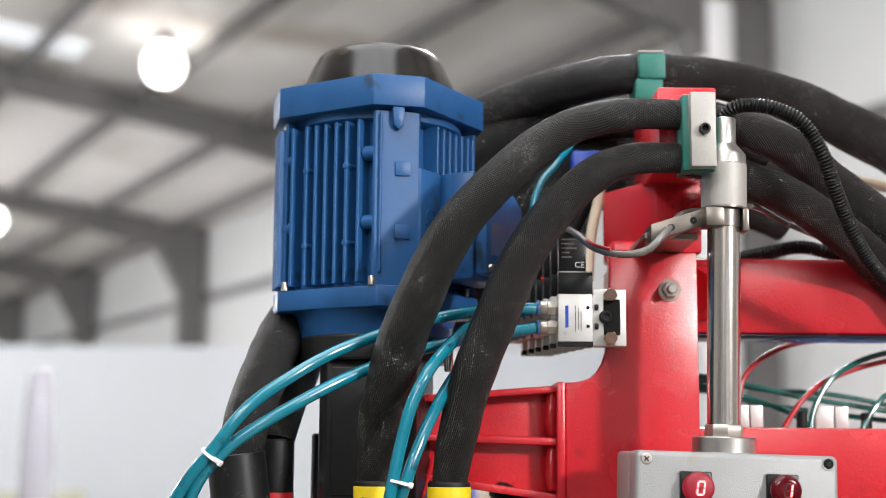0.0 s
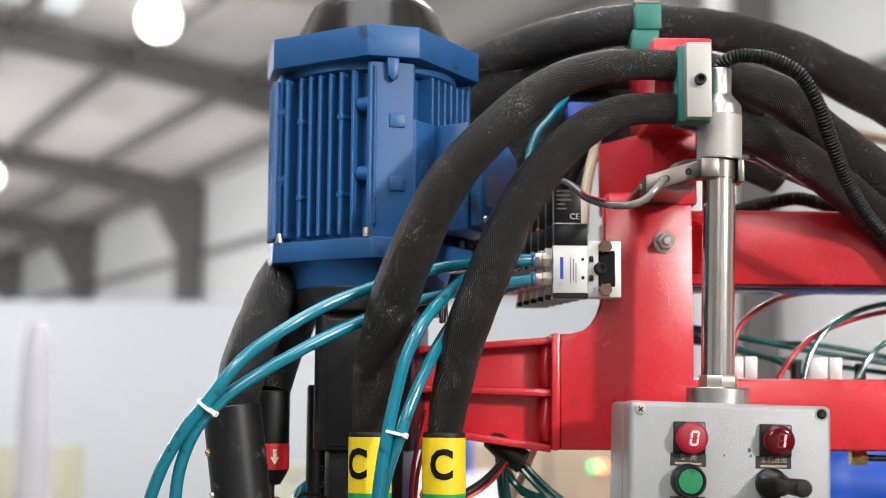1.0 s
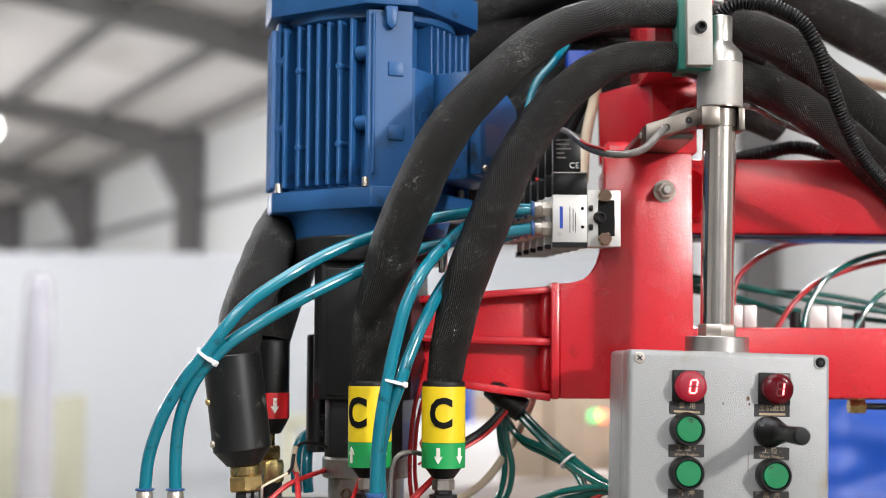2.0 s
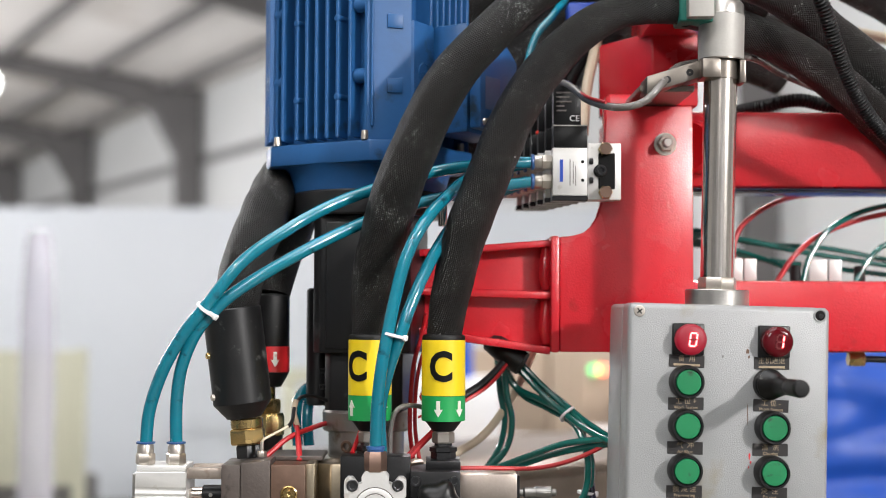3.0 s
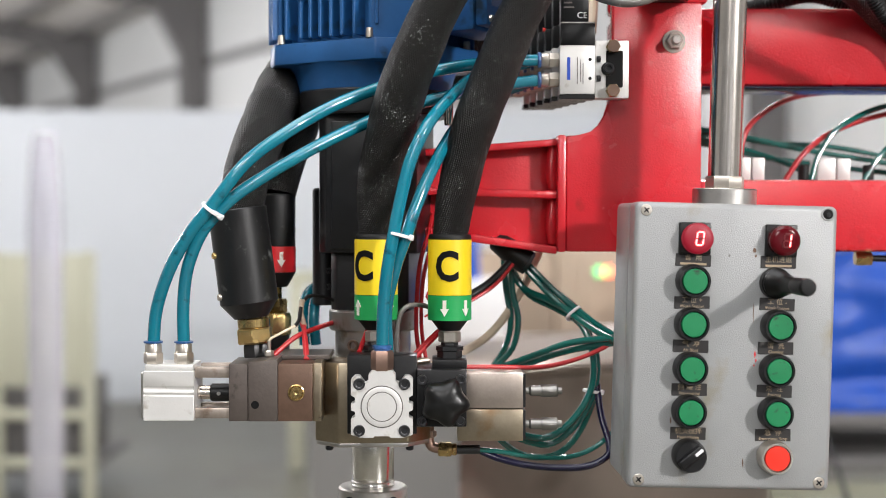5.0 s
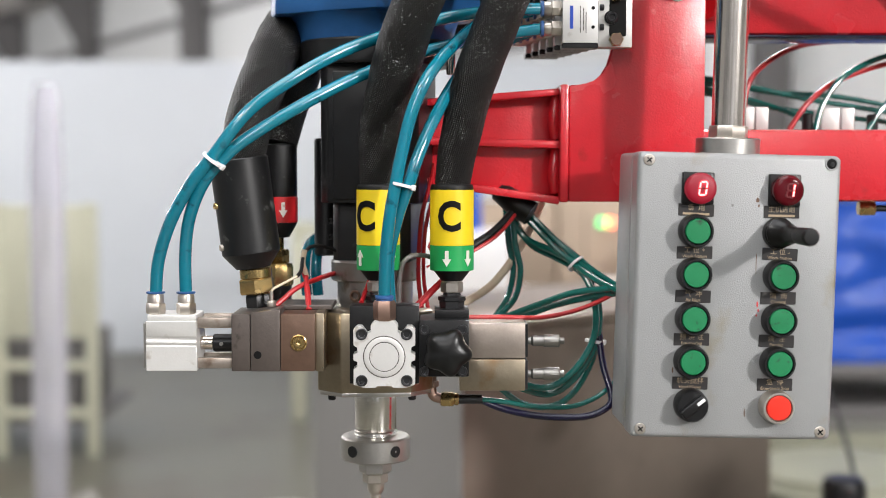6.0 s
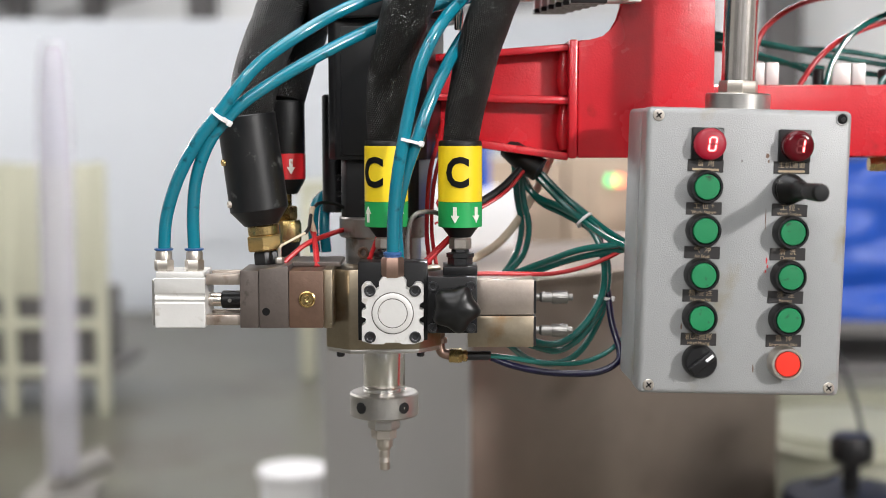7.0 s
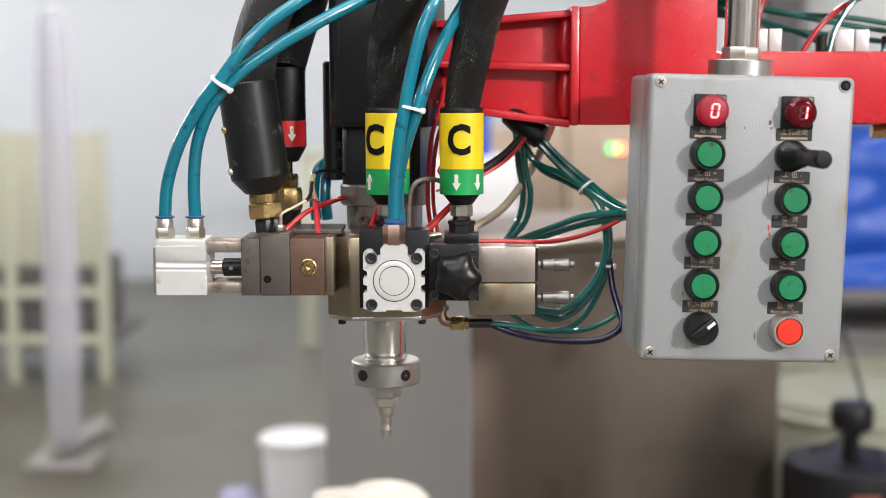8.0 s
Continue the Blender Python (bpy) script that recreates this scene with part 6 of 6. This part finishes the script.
bucket = thing("bucket", "white plastic bucket standing on the floor", "bucket", (-0.5, 4.5, 0))
part("pail", lathe(bm_new(), [(0.090, 0.0), (0.094, 0.004), (0.112, 0.322), (0.120, 0.328), (0.120, 0.355), (0.114, 0.358), (0.110, 0.345), (0.092, 0.02)], Matrix.Translation((-0.497, 4.5, 0)), 40), M_WHITE, bucket)
part("lid_rim", lathe(bm_new(), [(0.121, 0.333), (0.124, 0.335), (0.124, 0.349), (0.121, 0.351)], Matrix.Translation((-0.497, 4.5, 0)), 40), M_WHITE, bucket)
rng = random.Random(4)


def lump_mesh(center, size, seed, n=3):
    bm = bmesh.new()
    bmesh.ops.create_icosphere(bm, subdivisions=n, radius=1)
    for v in bm.verts:
        k = 1 + 0.35 * noise.noise(v.co * 1.7 + Vector((seed, 0, 0)))
        v.co = Vector((v.co.x * size[0] * k + center[0], v.co.y * size[1] * k + center[1], max(0.0, v.co.z * size[2] * k + center[2])))
    return bm


trolley = thing("trolley", "low grey steel trolley in front of the cabinet", "trolley", (-0.11, 2.12, 0))
part("deck", box(bm_new(), (-0.26, 1.95, 0.745), (0.04, 2.29, 0.77), 0.004), M_FRAME, trolley)
for x in (-0.25, 0.005):
    for y in (1.96, 2.255):
        part("leg", box(bm_new(), (x, y, 0), (x + 0.025, y + 0.025, 0.745), 0.003), M_FRAME, trolley)
single("crumpled_sack", lump_mesh((-0.115, 2.18, 0.816), (0.110, 0.08, 0.046), 3, 4), material("dirty_white_film", (0.62, 0.58, 0.50), 0.5, 0, 0.2, 12), "crumpled dirty white plastic sack lying on the trolley", "sack", (-0.115, 2.17, 0.77))
single("cloth", lump_mesh((-0.68, 4.45, 0.09), (0.09, 0.08, 0.10), 8), material("lavender_cloth", (0.42, 0.40, 0.58), 0.8, 0, 0.2, 20), "crumpled lavender cloth lying beside the bucket", "cloth", (-0.68, 4.45, 0))

M_TARP = material("blue_tarpaulin", (0.010, 0.085, 0.50), 0.4, 0, 0.25, 3, 0.6, 12)
bm = bm_new()
bmesh.ops.create_grid(bm, x_segments=50, y_segments=30, size=1.0)
for v in bm.verts:
    x, y = v.co.x, v.co.y
    fold = 0.035 * noise.noise(Vector((x * 4, y * 1.5, 0))) + 0.05 * noise.noise(Vector((x * 1.5, y * 2.5, 3)))
    v.co = Vector((1.72 + 0.62 * x, 4.3 + fold, 1.145 + 0.26 * y + 0.03 * noise.noise(Vector((x * 2, 7, 0)))))
bmesh.ops.solidify(bm, geom=bm.faces[:], thickness=0.01)
table = thing("covered_bench", "bench stacked with goods under a blue tarpaulin", "bench", (1.7, 4.6, 0))
part("tarpaulin", bm, M_TARP, table, "creased blue tarpaulin")
part("goods", box(bm_new(), (1.15, 4.40, 0.90), (2.3, 5.0, 1.38), 0.03), M_BLUEPLASTIC, table)
part("bench_top", box(bm_new(), (1.05, 4.25, 0.84), (2.4, 5.1, 0.885), 0.006), M_FRAME, table, "dark bench top")
for x in (1.08, 2.3):
    for y in (4.3, 5.0):
        part("leg", box(bm_new(), (x, y, 0), (x + 0.06, y + 0.06, 0.84), 0.004), M_FRAME, table)
part("front_panel", box(bm_new(), (1.06, 4.262, 0.03), (2.38, 4.29, 0.665), 0.004), M_TANK, table, "dull beige-green front panel")
part("lower_shelf", box(bm_new(), (1.1, 4.3, 0.70), (2.35, 5.05, 0.74), 0.005), M_FRAME, table)

pump = thing("pump_drum", "black drum pump unit with a knob on top", "pump", (0.95, 3.1, 0))
part("drum", lathe(bm_new(), [(0.15, 0.0), (0.155, 0.01), (0.155, 0.64), (0.15, 0.665), (0.06, 0.67)], Matrix.Translation((0.94, 3.05, 0)), 36), M_RUBBER, pump)
part("spindle", rod(bm_new(), (0.94, 3.05, 0.66), (0.94, 3.05, 0.74), 0.02, 16), M_BLACK, pump)
part("knob", lathe(bm_new(), [(0.035, 0.735), (0.048, 0.745), (0.050, 0.785), (0.042, 0.80), (0, 0.805)], Matrix.Translation((0.94, 3.05, 0)), 30), M_BLACK, pump)
part("label", box(bm_new(), (0.90, 2.888, 0.585), (0.96, 2.900, 0.625), 0.001), material("dull_red_label", (0.25, 0.06, 0.05), 0.5), pump, "dull red label")
tank = thing("pale_tank", "pale green round tank", "tank", (1.15, 3.6, 0))
part("shell", lathe(bm_new(), [(0.27, 0.0), (0.275, 0.01), (0.275, 0.66), (0.25, 0.70), (0.12, 0.72), (0, 0.725)], Matrix.Translation((1.12, 3.62, 0)), 44), M_TANK, tank)
part("rim", lathe(bm_new(), [(0.277, 0.650), (0.283, 0.653), (0.283, 0.668), (0.272, 0.672)], Matrix.Translation((1.12, 3.62, 0)), 44), M_TANK, tank)
line("air_tube", [(0.83, 3.0, 0.70), (0.90, 3.0, 0.73), (0.98, 3.1, 0.78), (1.0, 3.4, 0.95), (0.95, 3.5, 1.1)], 0.006, M_RUBBER, "black cable hanging by the tank", "cable", "", 10, 0.01)

# workbench with white goods and small indicator lamps behind the arm
bench = thing("work_table", "brown work table with white goods on it", "table", (0.6, 5.4, 0))
M_BEIGE = material("beige_board", (0.36, 0.27, 0.20), 0.6, 0, 0.15, 6)
part("table_top", box(bm_new(), (-0.1, 5.0, 0.88), (1.1, 5.9, 0.93), 0.006), M_BEIGE, bench)
for x in (-0.06, 1.02):
    for y in (5.05, 5.8):
        part("leg", box(bm_new(), (x, y, 0), (x + 0.05, y + 0.05, 0.88), 0.004), M_FRAME, bench)
for x0, x1, z1, y in ((-0.06, 0.30, 1.26, 5.2), (0.34, 0.62, 1.02, 5.25), (0.66, 1.0, 1.05, 5.3)):
    single("white_carton", box(bm_new(), (x0, y, 0.931), (x1, y + 0.3, z1), 0.01), M_WHITE, "white carton lying on the work table", "carton", (x0, y, 0.931), "cartons")
M_CARD = material("cardboard", (0.40, 0.31, 0.23), 0.8, 0, 0.12, 5)
shelfb = thing("stacked_crate", "tall stack of beige cardboard crates", "crate", (0.8, 7.0, 0))
for x0, x1, z0, z1 in ((0.1, 0.62, 0, 0.7), (0.63, 1.25, 0, 0.7), (0.1, 0.62, 0.705, 1.33), (0.63, 1.25, 0.705, 1.40)):
    part("crate", box(bm_new(), (x0, 6.8, z0), (x1, 7.4, z1), 0.012), M_CARD, shelfb)
lampb = thing("signal_lamp", "red and green glowing signal lamps on a small box", "signal lamp", (0.8, 6.0, 1.2))
part("housing", box(bm_new(), (0.68, 6.02, 0.93), (0.86, 6.1, 1.32), 0.006), M_CARD, lampb)
for x, mat in ((0.752, glow("green_signal", (0.1, 0.9, 0.25), 2.5)), (0.790, glow("red_signal", (1.0, 0.22, 0.1), 5.0))):
    part("lens", rod(bm_new(), (x, 6.02, 1.262), (x, 6.005, 1.262), 0.020, 18, 0.004), mat, lampb)
bin_blue = thing("storage_bin", "blue plastic bin standing on a white carton", "bin", (0.12, 5.35, 1.2602))
part("tub", prism(bm_new(), [(0.05, 5.26), (0.19, 5.26), (0.19, 5.46), (0.05, 5.46)], 1.2602, 1.43, None, 0.008), M_TARP, bin_blue)
part("rim", box(bm_new(), (0.042, 5.252, 1.43), (0.198, 5.468, 1.448), 0.004), M_TARP, bin_blue)

# white down pipe by the hall column, and the hanging lamp
pipe = thing("down_pipe", "white down pipe beside the hall column", "pipe", (2.0, 9.35, 0), kind="structure")
part("pipe", rod(bm_new(), (2.02, 9.3, 0), (2.02, 9.3, 4.7), 0.14, 28), M_WHITE, pipe)
for x, y, z in ((-2.33, 11.5, 4.85), (-6.42, 19.75, 4.85)):
    hang = thing("high_bay_lamp", "glowing high-bay lamp hung under the roof", "lamp", (x, y, z), "high-bay lamps")
    m = Matrix.Translation((x, y, z))
    part("housing", lathe(bm_new(), [(0.04, 0.27), (0.07, 0.25), (0.08, 0.21), (0.10, 0.18)], m, 28), M_ALU, hang)
    part("globe", lathe(bm_new(), [(0.0, -0.17), (0.08, -0.155), (0.145, -0.10), (0.17, 0.0), (0.15, 0.09), (0.09, 0.18)], m, 28), M_LAMPGLOW, hang, "glowing lamp globe")
    part("rod", rod(bm_new(), (x, y, z + 0.27), (x, y, z + 0.45), 0.012, 10), M_FRAME, hang)
